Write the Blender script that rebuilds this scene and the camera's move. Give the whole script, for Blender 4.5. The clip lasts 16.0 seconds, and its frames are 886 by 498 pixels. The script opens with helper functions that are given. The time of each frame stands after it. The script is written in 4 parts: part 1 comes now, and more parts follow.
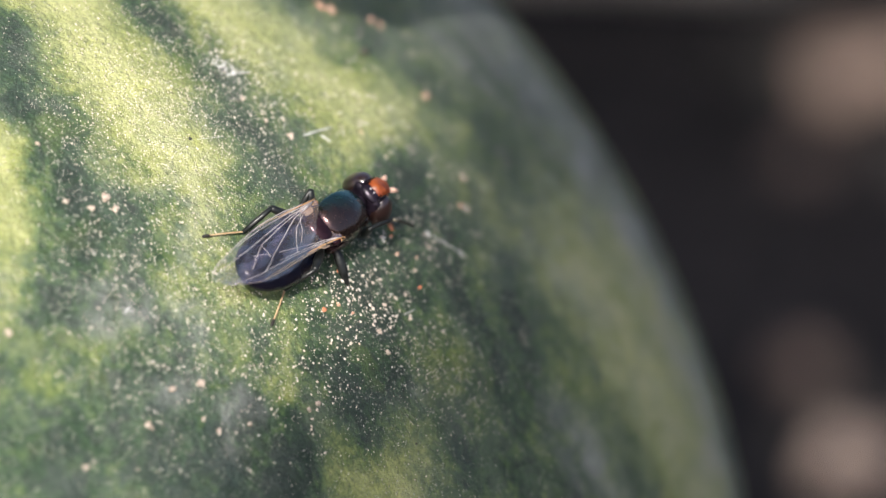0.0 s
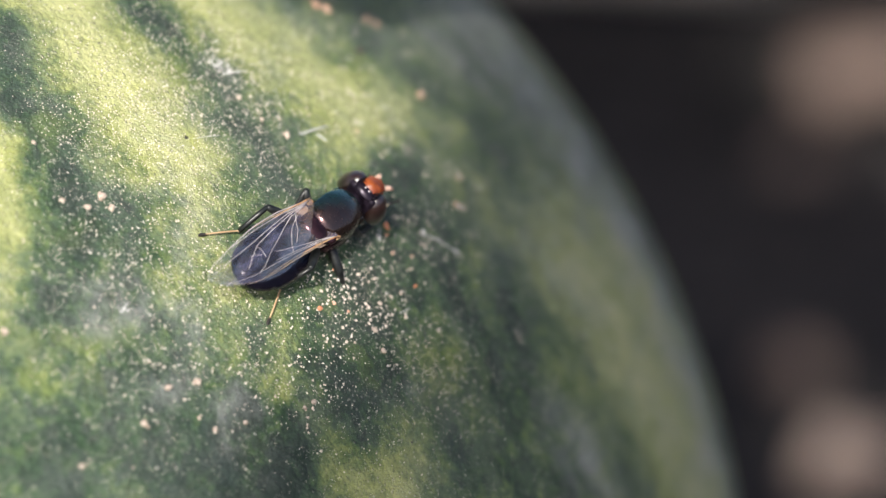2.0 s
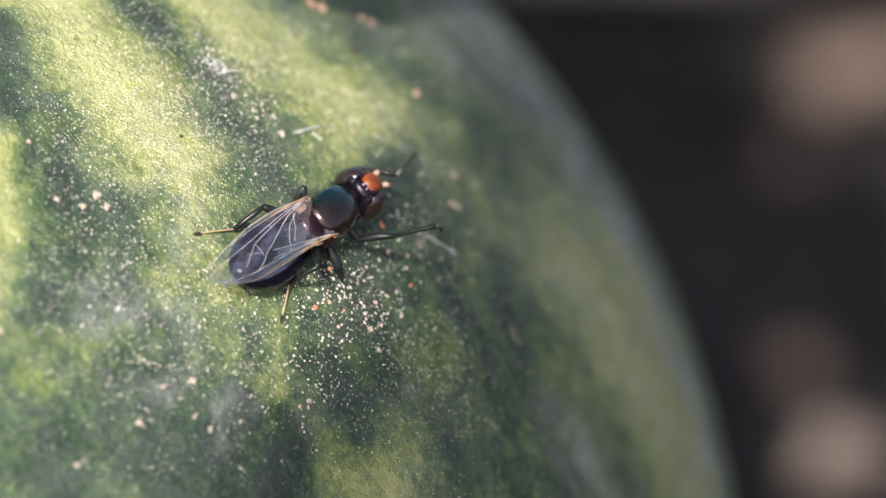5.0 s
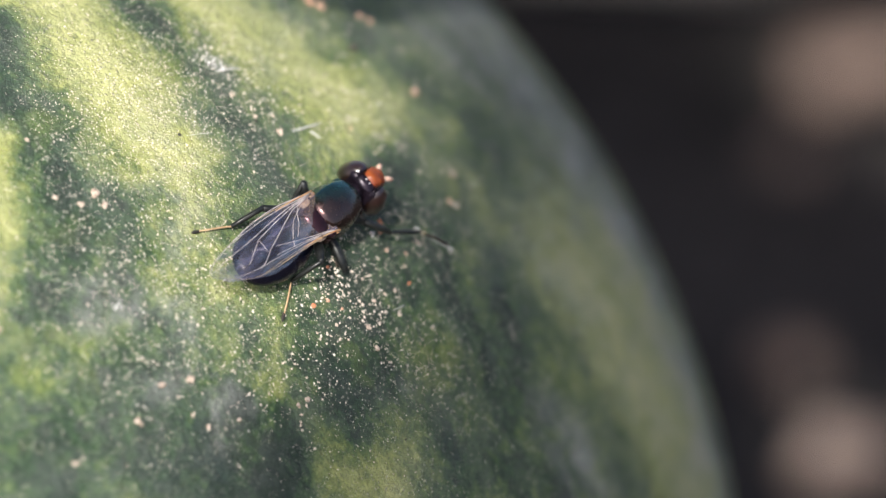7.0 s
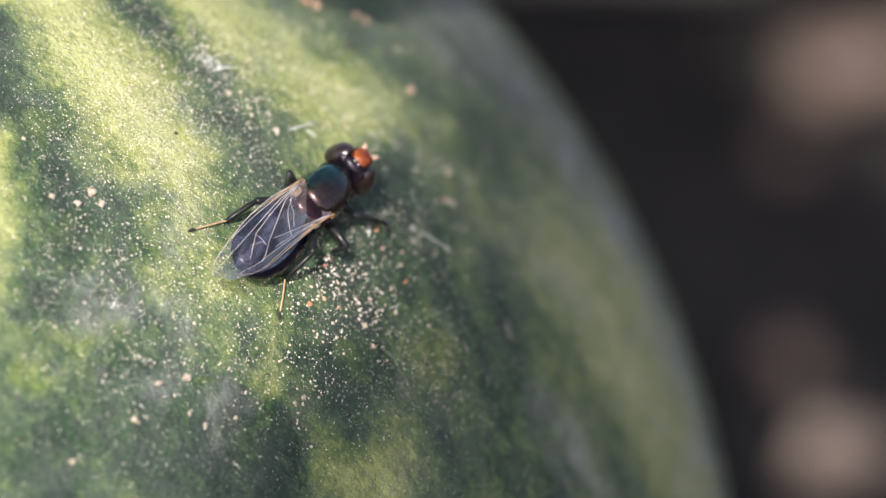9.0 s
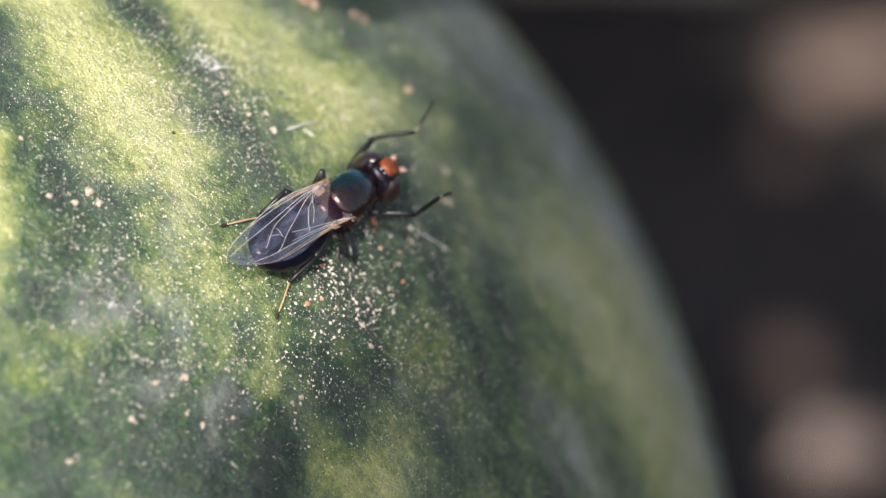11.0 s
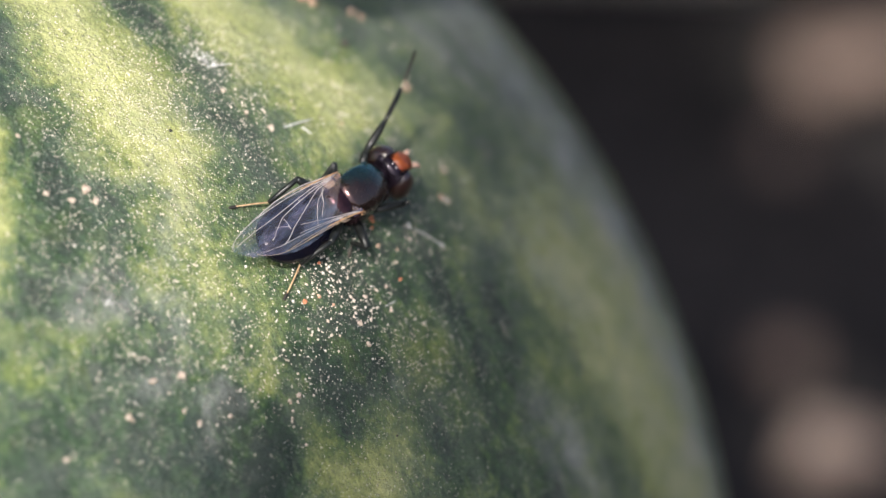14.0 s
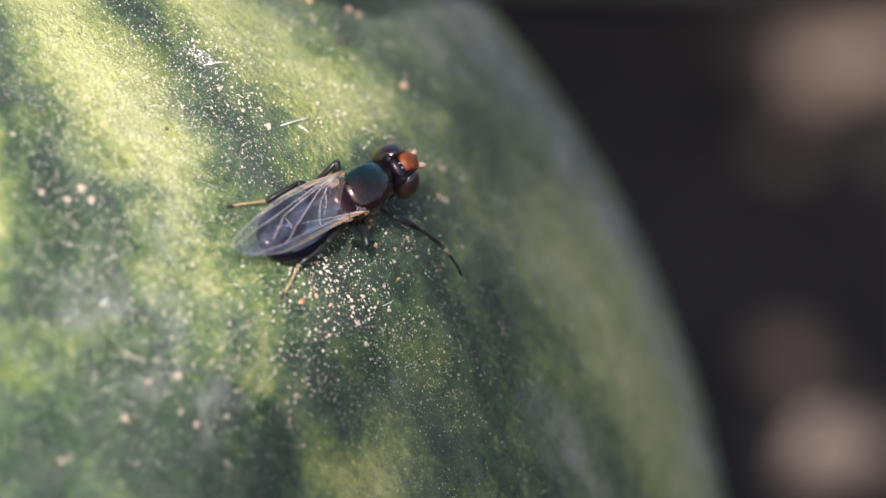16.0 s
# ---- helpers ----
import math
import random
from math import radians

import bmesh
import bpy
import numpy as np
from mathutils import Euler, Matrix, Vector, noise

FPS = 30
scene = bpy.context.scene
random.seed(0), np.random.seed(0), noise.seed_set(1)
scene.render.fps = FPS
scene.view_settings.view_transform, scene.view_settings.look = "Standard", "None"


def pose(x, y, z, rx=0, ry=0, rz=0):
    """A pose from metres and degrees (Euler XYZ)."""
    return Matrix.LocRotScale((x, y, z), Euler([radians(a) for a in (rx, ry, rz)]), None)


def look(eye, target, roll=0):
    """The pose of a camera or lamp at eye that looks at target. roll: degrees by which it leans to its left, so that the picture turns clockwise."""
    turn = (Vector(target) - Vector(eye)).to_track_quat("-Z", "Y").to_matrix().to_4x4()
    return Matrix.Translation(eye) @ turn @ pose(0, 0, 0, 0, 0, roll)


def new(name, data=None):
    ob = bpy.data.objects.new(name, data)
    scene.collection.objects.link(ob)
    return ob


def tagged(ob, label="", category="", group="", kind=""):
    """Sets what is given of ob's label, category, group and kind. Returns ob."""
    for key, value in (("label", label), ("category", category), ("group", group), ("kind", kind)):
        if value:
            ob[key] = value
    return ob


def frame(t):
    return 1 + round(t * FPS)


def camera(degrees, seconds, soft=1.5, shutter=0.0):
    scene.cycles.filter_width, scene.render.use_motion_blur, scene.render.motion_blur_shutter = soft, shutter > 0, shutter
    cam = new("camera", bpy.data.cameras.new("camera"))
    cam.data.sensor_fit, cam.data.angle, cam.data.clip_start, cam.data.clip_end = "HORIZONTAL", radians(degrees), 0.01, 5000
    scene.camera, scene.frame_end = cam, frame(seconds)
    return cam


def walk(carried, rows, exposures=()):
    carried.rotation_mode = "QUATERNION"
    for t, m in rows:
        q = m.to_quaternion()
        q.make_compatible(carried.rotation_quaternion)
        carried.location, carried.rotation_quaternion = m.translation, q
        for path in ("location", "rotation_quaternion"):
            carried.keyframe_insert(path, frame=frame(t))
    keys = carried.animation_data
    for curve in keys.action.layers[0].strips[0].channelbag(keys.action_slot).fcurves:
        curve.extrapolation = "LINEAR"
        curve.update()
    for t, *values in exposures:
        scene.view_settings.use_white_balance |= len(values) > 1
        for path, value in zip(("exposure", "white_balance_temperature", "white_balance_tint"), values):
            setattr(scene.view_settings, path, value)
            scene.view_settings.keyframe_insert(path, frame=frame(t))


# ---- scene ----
MM = 0.001

# ---- camera ----
cam = camera(5.2, 16.0, soft=1.35)
cam.data.dof.use_dof = True
cam.data.dof.focus_distance = 0.2481
cam.data.dof.aperture_fstop = 44.0
EYE = Vector((0.0193, -0.22134, 0.18046))
RIGHT, VIEW, UPWARD = Vector((1, 0, 0)), Vector((0, 0.84805, -0.52992)), Vector((0, 0.52992, 0.84805))


def aim(pan, tilt, dolly):
    """The camera turned by pan and tilt degrees from its first line and moved dolly mm along it."""
    eye = EYE + VIEW * dolly * MM
    return look(eye, eye + VIEW * 0.25 + RIGHT * 0.25 * math.tan(radians(pan)) + UPWARD * 0.25 * math.tan(radians(tilt)))


walk(cam, [(t, aim(p, q, d)) for t, p, q, d in (
    (0.0, 0.0, 0.0, 0.0), (1.0, 0.0142, -0.0008, -0.10), (2.0, 0.0264, -0.0075, -0.36), (3.0, 0.0352, -0.0115, -0.48),
    (4.0, 0.0455, -0.0108, -0.26), (6.5, 0.0601, -0.0222, 0.0), (7.5, 0.0672, -0.0256, -0.24), (8.5, 0.0804, -0.0303, -0.5),
    (9.0, 0.0860, -0.0335, -0.55), (11.5, 0.1022, -0.0368, -0.18), (12.5, 0.1078, -0.0410, -0.08), (13.5, 0.1126, -0.0448, 0.05),
    (14.5, 0.1138, -0.0518, 0.45), (15.0, 0.1128, -0.0525, 0.95), (15.5, 0.1165, -0.0490, 1.5), (16.0, 0.1245, -0.0535, 2.0))])

# ---- light ----
SUN = (RIGHT * -0.15 + UPWARD * 0.30 - VIEW * 0.94).normalized()
sun = new("sun", bpy.data.lights.new("sun", "SUN"))
sun.data.energy, sun.data.angle, sun.data.color = 3.8, radians(0.6), (1.0, 0.94, 0.875)
sun.matrix_world = look(SUN * 2, (0, 0, 0))
world = bpy.data.worlds.new("sky")
scene.world = world
world.use_nodes = True
sky = world.node_tree.nodes.new("ShaderNodeTexSky")
sky.sky_type, sky.sun_disc = "NISHITA", False
sky.sun_elevation, sky.sun_rotation = math.asin(SUN.z), math.atan2(SUN.x, SUN.y)
world.node_tree.links.new(sky.outputs[0], world.node_tree.nodes["Background"].inputs[0])
world.node_tree.nodes["Background"].inputs[1].default_value = 0.135
sky.air_density, sky.dust_density, sky.ozone_density = 0.6, 3.6, 0.7
scene.view_settings.exposure = 0.5


# ---- materials ----
class Mat:
    """A node material with short calls."""

    def __init__(self, name, rough=0.5, metal=0.0, spec=0.5):
        self.m = bpy.data.materials.new(name)
        self.m.use_nodes = True
        self.t = self.m.node_tree
        self.b = self.t.nodes["Principled BSDF"]
        self.b.inputs["Roughness"].default_value = rough
        self.b.inputs["Metallic"].default_value = metal
        self.b.inputs["Specular IOR Level"].default_value = spec
        self.co = self.node("ShaderNodeTexCoord").outputs["Object"]

    def node(self, kind, **values):
        n = self.t.nodes.new(kind)
        for k, v in values.items():
            if k in n.inputs:
                self.put(n, k, v)
        return n

    def put(self, n, key, v):
        if isinstance(v, bpy.types.NodeSocket):
            self.t.links.new(v, n.inputs[key])
        else:
            n.inputs[key].default_value = v

    def noise(self, scale, detail=3.0, rough=0.5, warp=0.0):
        return self.node("ShaderNodeTexNoise", Vector=self.co, Scale=scale, Detail=detail, Roughness=rough, Distortion=warp).outputs["Fac"]

    def spots(self, scale, feature="F1"):
        n = self.node("ShaderNodeTexVoronoi", Vector=self.co, Scale=scale)
        n.feature = feature
        return n

    def calc(self, op, a, b=0.0, c=0.0):
        n = self.t.nodes.new("ShaderNodeMath")
        n.operation = op
        for i, v in enumerate((a, b, c)):
            self.put(n, i, v)
        return n.outputs[0]

    def span(self, v, a, b, lo=0.0, hi=1.0):
        return self.node("ShaderNodeMapRange", **{"Value": v, "From Min": a, "From Max": b, "To Min": lo, "To Max": hi}).outputs[0]

    def mix(self, f, a, b):
        n = self.t.nodes.new("ShaderNodeMix")
        n.data_type = "RGBA"
        for i, v in ((0, f), (6, a), (7, b)):
            if isinstance(v, bpy.types.NodeSocket):
                self.t.links.new(v, n.inputs[i])
            else:
                n.inputs[i].default_value = v if i == 0 else (*v[:3], 1)
        return n.outputs[2]

    def attr(self, name):
        n = self.t.nodes.new("ShaderNodeAttribute")
        n.attribute_name = name
        return n.outputs["Fac"]

    def color(self, c):
        self.put(self.b, "Base Color", c if isinstance(c, bpy.types.NodeSocket) else (*c, 1))
        return self

    def set(self, key, v):
        self.put(self.b, key, v)
        return self

    def bump(self, h, depth, strength=0.6):
        n = self.node("ShaderNodeBump", Strength=strength, Distance=depth, Height=h)
        self.t.links.new(n.outputs[0], self.b.inputs["Normal"])
        return self


def simple(name, c1, c2, scale, rough=0.5, metal=0.0, spec=0.5, depth=0.0, bump_scale=None):
    """Two colours mottled at the given scale, with fine relief."""
    m = Mat(name, rough, metal, spec)
    m.color(m.mix(m.span(m.noise(scale, 4), 0.35, 0.65), c1, c2))
    if depth:
        m.bump(m.noise(bump_scale or scale * 5, 3), depth)
    return m.m


def rind_material():
    m = Mat("rind", 0.42, 0.0, 0.32)
    pale, bloom = m.attr("pale"), m.attr("bloom")
    mott = m.calc("MULTIPLY_ADD", m.noise(420, 5, 0.68, 0.9), 1.0, -0.50)
    fine = m.calc("ADD", m.calc("MULTIPLY_ADD", m.noise(4200, 4, 0.7, 0.3), 0.85, -0.425), m.calc("MULTIPLY_ADD", m.noise(1250, 5, 0.7, 0.8), 1.25, -0.625))
    # pale stripes stay cleaner than the dark ground between them
    rough_part = m.span(pale, 0.2, 0.9, 1.0, 0.62)
    v = m.calc("ADD", pale, m.calc("MULTIPLY", m.calc("ADD", mott, fine), rough_part))
    ramp = m.node("ShaderNodeValToRGB", Fac=v)
    r = ramp.color_ramp
    stops = ((0.0, (0.012, 0.030, 0.018)), (0.25, (0.032, 0.074, 0.029)), (0.5, (0.115, 0.168, 0.048)), (0.75, (0.30, 0.335, 0.108)), (1.0, (0.48, 0.50, 0.205)))
    while len(r.elements) < len(stops):
        r.elements.new(0.5)
    for el, (p, c) in zip(r.elements, stops):
        el.position, el.color = p, (*c, 1)
    # patches of bluish skin and of lime, apart from the stripes
    skin = m.mix(m.span(m.noise(300, 4, 0.65, 0.7), 0.50, 0.68, 0.0, 0.45), ramp.outputs[0], m.mix(pale, (0.030, 0.058, 0.054), (0.30, 0.345, 0.20)))
    skin = m.mix(m.span(m.noise(520, 4, 0.6, 0.5), 0.56, 0.70, 0.0, 0.5), skin, m.mix(pale, (0.060, 0.120, 0.022), (0.47, 0.49, 0.105)))
    wax = m.calc("MULTIPLY", m.calc("ADD", bloom, m.calc("MULTIPLY_ADD", pale, 0.12, 0.045)), m.span(m.noise(900, 5, 0.7, 0.4), 0.32, 0.68))
    c = m.mix(wax, skin, (0.44, 0.445, 0.43))
    # pores, the finest dust and dark pin-holes
    dots = m.spots(6200)
    gate = m.span(m.noise(620, 4, 0.65), 0.45, 0.60)
    dust = m.calc("MULTIPLY", m.span(dots.outputs["Distance"], 0.14, 0.28, 1.0, 0.0), gate)
    dots2 = m.spots(13000)
    dust2 = m.calc("MULTIPLY", m.span(dots2.outputs["Distance"], 0.15, 0.32, 1.0, 0.0), m.span(m.noise(1400, 3), 0.45, 0.62))
    c = m.mix(m.calc("MULTIPLY", dust, 0.40), c, (0.78, 0.75, 0.62))
    c = m.mix(m.calc("MULTIPLY", dust2, 0.30), c, (0.72, 0.71, 0.60))
    pits = m.spots(4300)
    c = m.mix(m.calc("MULTIPLY", m.span(pits.outputs["Distance"], 0.12, 0.24, 0.55, 0.0), m.span(m.noise(950, 3), 0.48, 0.62)), c, (0.02, 0.035, 0.02))
    m.color(c)
    m.set("Roughness", m.span(m.noise(1500, 3), 0.3, 0.7, 0.34, 0.58))
    m.set("Sheen Weight", 0.10).set("Sheen Roughness", 0.45).set("Sheen Tint", (0.9, 0.87, 0.8, 1))
    # leathery relief with shallow creases
    crease = m.span(m.spots(1700, "DISTANCE_TO_EDGE").outputs["Distance"], 0.0, 0.12)
    h = m.calc("ADD", m.calc("MULTIPLY", m.noise(5200, 4, 0.65), 0.8), m.calc("ADD", m.calc("MULTIPLY", dust, 0.35), m.calc("MULTIPLY", dust2, 0.25)))
    h = m.calc("ADD", h, m.calc("ADD", m.calc("MULTIPLY", m.noise(1900, 4, 0.6), 0.9), m.calc("MULTIPLY", crease, 0.10)))
    m.bump(h, 0.00016, 0.9)
    return m.m


def dust_material(name, a, b, c):
    """Grains whose colour differs from grain to grain."""
    m = Mat(name, 0.38)
    g = m.node("ShaderNodeNewGeometry").outputs["Random Per Island"]
    ramp = m.node("ShaderNodeValToRGB", Fac=g)
    ramp.color_ramp.elements.new(0.5)
    for el, col in zip(ramp.color_ramp.elements, (a, b, c)):
        el.color = (*col, 1)
    m.color(m.mix(m.span(m.noise(20000, 2), 0.3, 0.7), ramp.outputs[0], (0.78, 0.70, 0.60)))
    return m.m


def wing_material():
    m = Mat("wing_membrane", 0.22, 0.0, 0.9)
    film = m.noise(900, 2, 0.5, 0.6)
    ramp = m.node("ShaderNodeValToRGB", Fac=film)
    r = ramp.color_ramp
    for p in (0.45, 0.6):
        r.elements.new(p)
    for el, (p, c) in zip(r.elements, ((0.3, (0.45, 0.58, 0.90)), (0.45, (0.72, 0.60, 0.82)), (0.58, (0.48, 0.68, 0.80)), (0.7, (0.88, 0.70, 0.62)))):
        el.position, el.color = p, (*c, 1)
    gloss = m.node("ShaderNodeBsdfGlossy", Color=ramp.outputs[0], Roughness=0.20)
    along = m.node("ShaderNodeSeparateXYZ", Vector=m.co).outputs["X"]
    flow = m.node("ShaderNodeMapping", Vector=m.co)
    flow.inputs["Scale"].default_value = (0.25, 1.0, 1.0)
    streak = m.node("ShaderNodeTexNoise", Vector=flow.outputs[0], Scale=4200.0, Detail=4.0, Roughness=0.6).outputs["Fac"]
    root = m.span(m.calc("ADD", along, m.calc("MULTIPLY_ADD", m.noise(2200, 3), 0.0012, -0.0006)), -0.0017, -0.0008)
    haze = m.node("ShaderNodeBsdfDiffuse", Color=m.mix(root, (0.62, 0.62, 0.66), (0.86, 0.66, 0.46)))
    clear = m.node("ShaderNodeBsdfTransparent", Color=(0.93, 0.92, 0.91, 1))
    one = m.t.nodes.new("ShaderNodeMixShader")
    m.put(one, 0, m.calc("ADD", m.span(streak, 0.46, 0.75, 0.02, 0.13), m.calc("MULTIPLY", root, 0.06)))
    m.t.links.new(clear.outputs[0], one.inputs[1])
    m.t.links.new(haze.outputs[0], one.inputs[2])
    two = m.t.nodes.new("ShaderNodeMixShader")
    m.put(two, 0, m.span(streak, 0.42, 0.64, 0.06, 0.36))
    m.t.links.new(one.outputs[0], two.inputs[1])
    m.t.links.new(gloss.outputs[0], two.inputs[2])
    bump = m.node("ShaderNodeBump", Strength=0.9, Distance=0.00008, Height=m.noise(2200, 3, 0.6, 0.8))
    m.t.links.new(bump.outputs[0], gloss.inputs["Normal"])
    m.t.links.new(two.outputs[0], m.t.nodes["Material Output"].inputs["Surface"])
    return m.m


def soil_material():
    m = Mat("soil", 0.98, 0.0, 0.05)
    # these dark tones hold the shade on the soil; sunlit clods are paler
    a = m.mix(m.span(m.noise(60, 5, 0.6), 0.35, 0.65), (0.013, 0.0128, 0.013), (0.034, 0.031, 0.030))
    m.color(m.mix(m.span(m.noise(600, 4), 0.45, 0.7), a, (0.060, 0.054, 0.050)))
    m.bump(m.noise(500, 5), 0.002, 0.8)
    return m.m


RIND = rind_material()
SOIL = soil_material()
CLOD = simple("dry_soil", (0.19, 0.142, 0.115), (0.31, 0.24, 0.20), 90, 0.95, depth=0.0008, bump_scale=500)
CLOD_BROWN = simple("brown_soil", (0.15, 0.108, 0.086), (0.23, 0.17, 0.138), 120, 0.95, depth=0.0008, bump_scale=500)
STALK = simple("dry_stalk", (0.34, 0.31, 0.28), (0.5, 0.46, 0.40), 150, 0.8, depth=0.0003, bump_scale=900)
DUST = dust_material("pollen", (0.82, 0.76, 0.64), (0.60, 0.46, 0.36), (0.86, 0.85, 0.82))
GRAIN = simple("pale_grain", (0.70, 0.60, 0.50), (0.40, 0.30, 0.23), 9000, 0.55, depth=0.00002)
PINK = simple("pink_grain", (0.72, 0.40, 0.26), (0.60, 0.46, 0.36), 9000, 0.6, depth=0.00002)
ORANGE = simple("orange_grain", (0.70, 0.20, 0.08), (0.68, 0.36, 0.22), 9000, 0.6, depth=0.00002)
CRUMB = simple("dark_crumb", (0.03, 0.035, 0.03), (0.10, 0.09, 0.07), 9000, 0.8, depth=0.00002)
FLUFF = simple("white_fibre", (0.78, 0.77, 0.75), (0.62, 0.62, 0.61), 9000, 0.6)


def thorax_material():
    m = Mat("metallic_cuticle", 0.20, 0.9)
    m.set("Coat Weight", 0.7).set("Coat Roughness", 0.10)
    xyz = m.node("ShaderNodeSeparateXYZ", Vector=m.co)
    side = m.calc("ADD", xyz.outputs["Y"], m.calc("MULTIPLY_ADD", m.noise(1800, 4, 0.6), 0.0008, -0.0004))
    side = m.calc("MULTIPLY_ADD", xyz.outputs["X"], 0.45, side)
    # the teal sheen of the lit left and front is put into the colour
    c = m.mix(m.span(side, -0.0001, 0.0006), (0.075, 0.048, 0.042), (0.022, 0.120, 0.108))
    m.color(m.mix(m.span(xyz.outputs["X"], -0.0008, -0.0005), (0.05, 0.020, 0.032), c))
    m.set("Roughness", m.span(m.noise(5000, 4), 0.35, 0.65, 0.16, 0.32))
    m.bump(m.noise(14000, 3), 0.000014, 0.5)
    return m.m


THORAX = thorax_material()
HEAD = simple("head_cuticle", (0.010, 0.007, 0.012), (0.030, 0.021, 0.034), 5000, 0.28, 0.5, depth=0.000008, bump_scale=15000)
SCUT = simple("scutellum_cuticle", (0.030, 0.013, 0.018), (0.075, 0.034, 0.044), 3000, 0.20, 0.7, depth=0.000008, bump_scale=15000)
ABDOMEN = simple("abdomen_cuticle", (0.005, 0.008, 0.022), (0.014, 0.012, 0.022), 2500, 0.22, 0.5, depth=0.00001, bump_scale=15000)
EYE_RED = simple("compound_eye", (0.012, 0.005, 0.004), (0.024, 0.009, 0.007), 2500, 0.28, 0.0, 0.9, depth=0.000006, bump_scale=30000)
EYE_RED.node_tree.nodes["Principled BSDF"].inputs["Coat Weight"].default_value = 1.0
EYE_RED.node_tree.nodes["Principled BSDF"].inputs["Coat Roughness"].default_value = 0.27
FRONS = simple("orange_face", (0.36, 0.088, 0.018), (0.20, 0.038, 0.010), 3500, 0.36, depth=0.00001, bump_scale=12000)
ANTENNA = simple("pale_antenna", (0.86, 0.60, 0.46), (0.78, 0.46, 0.32), 6000, 0.5)
LEG = simple("black_leg", (0.010, 0.012, 0.012), (0.026, 0.028, 0.026), 6000, 0.32, 0.2, depth=0.00001, bump_scale=15000)
TARSUS = simple("pale_tarsus", (0.60, 0.44, 0.26), (0.40, 0.26, 0.14), 6000, 0.5)
TARSUS_DARK = simple("dark_tarsus", (0.02, 0.018, 0.015), (0.05, 0.04, 0.03), 6000, 0.5)
AMBER = simple("amber_wing_base", (0.36, 0.14, 0.05), (0.50, 0.33, 0.17), 4000, 0.4)
VEIN = simple("wing_vein", (0.60, 0.56, 0.55), (0.36, 0.32, 0.33), 4000, 0.35)
VEIN_AMBER = simple("amber_vein", (0.48, 0.37, 0.23), (0.34, 0.25, 0.16), 4000, 0.35)
WING = wing_material()
PALE_RING = simple("pale_ring", (0.36, 0.33, 0.24), (0.26, 0.22, 0.14), 6000, 0.5)
CALYPTER = simple("pale_calypter", (0.52, 0.39, 0.29), (0.33, 0.21, 0.15), 6000, 0.45)
LEAF = simple("shade_leaf", (0.05, 0.10, 0.035), (0.09, 0.15, 0.05), 300, 0.55, depth=0.0003, bump_scale=700)


# ---- building helpers ----
def mesh_of(name, bm, material, smooth=True):
    me = bpy.data.meshes.new(name)
    bm.to_mesh(me)
    bm.free()
    if smooth:
        me.shade_smooth()
    me.materials.append(material)
    return me


def part(name, bm, material, parent, label="", smooth=True):
    """Links a bmesh as one mesh object under a thing or a part."""
    ob = new(name, mesh_of(name, bm, material, smooth))
    ob.parent = parent
    return tagged(ob, label)


def thing(name, bm, material, label, category, group="", kind="", smooth=True):
    return tagged(new(name, mesh_of(name, bm, material, smooth)), label, category, group, kind)


def ball(centre, radii, segs=24, rings=16, warp=None, turn=None, bm=None):
    """An ellipsoid in mm, shaped by warp(unit vector) -> unit vector and turned."""
    own = bmesh.new()
    bmesh.ops.create_uvsphere(own, u_segments=segs, v_segments=rings, radius=1.0)
    for v in own.verts:
        p = v.co.copy()
        if warp:
            p = warp(p)
        p = Vector((p.x * radii[0], p.y * radii[1], p.z * radii[2]))
        if turn:
            p = turn @ p
        v.co = (p + Vector(centre)) * MM
    if bm is None:
        return own
    join(bm, own)
    return bm


def join(bm, other):
    me = bpy.data.meshes.new("joined")
    other.to_mesh(me)
    other.free()
    bm.from_mesh(me)
    bpy.data.meshes.remove(me)


def tube(points, radii, sides=8, bm=None):
    """A tapered tube along points, in mm, with closed ends."""
    own = bm or bmesh.new()
    pts = [Vector(p) for p in points]
    rings = []
    for i, p in enumerate(pts):
        d = (pts[min(i + 1, len(pts) - 1)] - pts[max(i - 1, 0)]).normalized()
        a = d.orthogonal().normalized() if i == 0 else (rings[-1][1] - d * rings[-1][1].dot(d)).normalized()
        b = d.cross(a)
        r = radii[i]
        rings.append(([own.verts.new((p + (a * math.cos(k * math.tau / sides) + b * math.sin(k * math.tau / sides)) * r) * MM) for k in range(sides)], a))
    for (r0, _), (r1, _) in zip(rings, rings[1:]):
        for k in range(sides):
            own.faces.new((r0[k], r0[(k + 1) % sides], r1[(k + 1) % sides], r1[k]))
    own.faces.new(rings[0][0][::-1])
    own.faces.new(rings[-1][0])
    return own


# ---- melon ----
RADIUS = 28.0
AXIS = Vector((0.45001, -0.47323, -0.75733)).normalized()
FACING = Vector((0.0, -0.84805, 0.52992)).normalized()
EASTWARD = AXIS.cross(FACING).normalized()
CENTRE = Vector((0, 0, RADIUS))


def normal_at(lat, lon):
    a, b = radians(lat), radians(lon)
    return (AXIS * math.sin(a) + (FACING * math.cos(b) + EASTWARD * math.sin(b)) * math.cos(a)).normalized()


def on_melon(lat, lon, up=0.0):
    """A place on the rind in mm, up mm above it."""
    return CENTRE + normal_at(lat, lon) * (RADIUS + up)


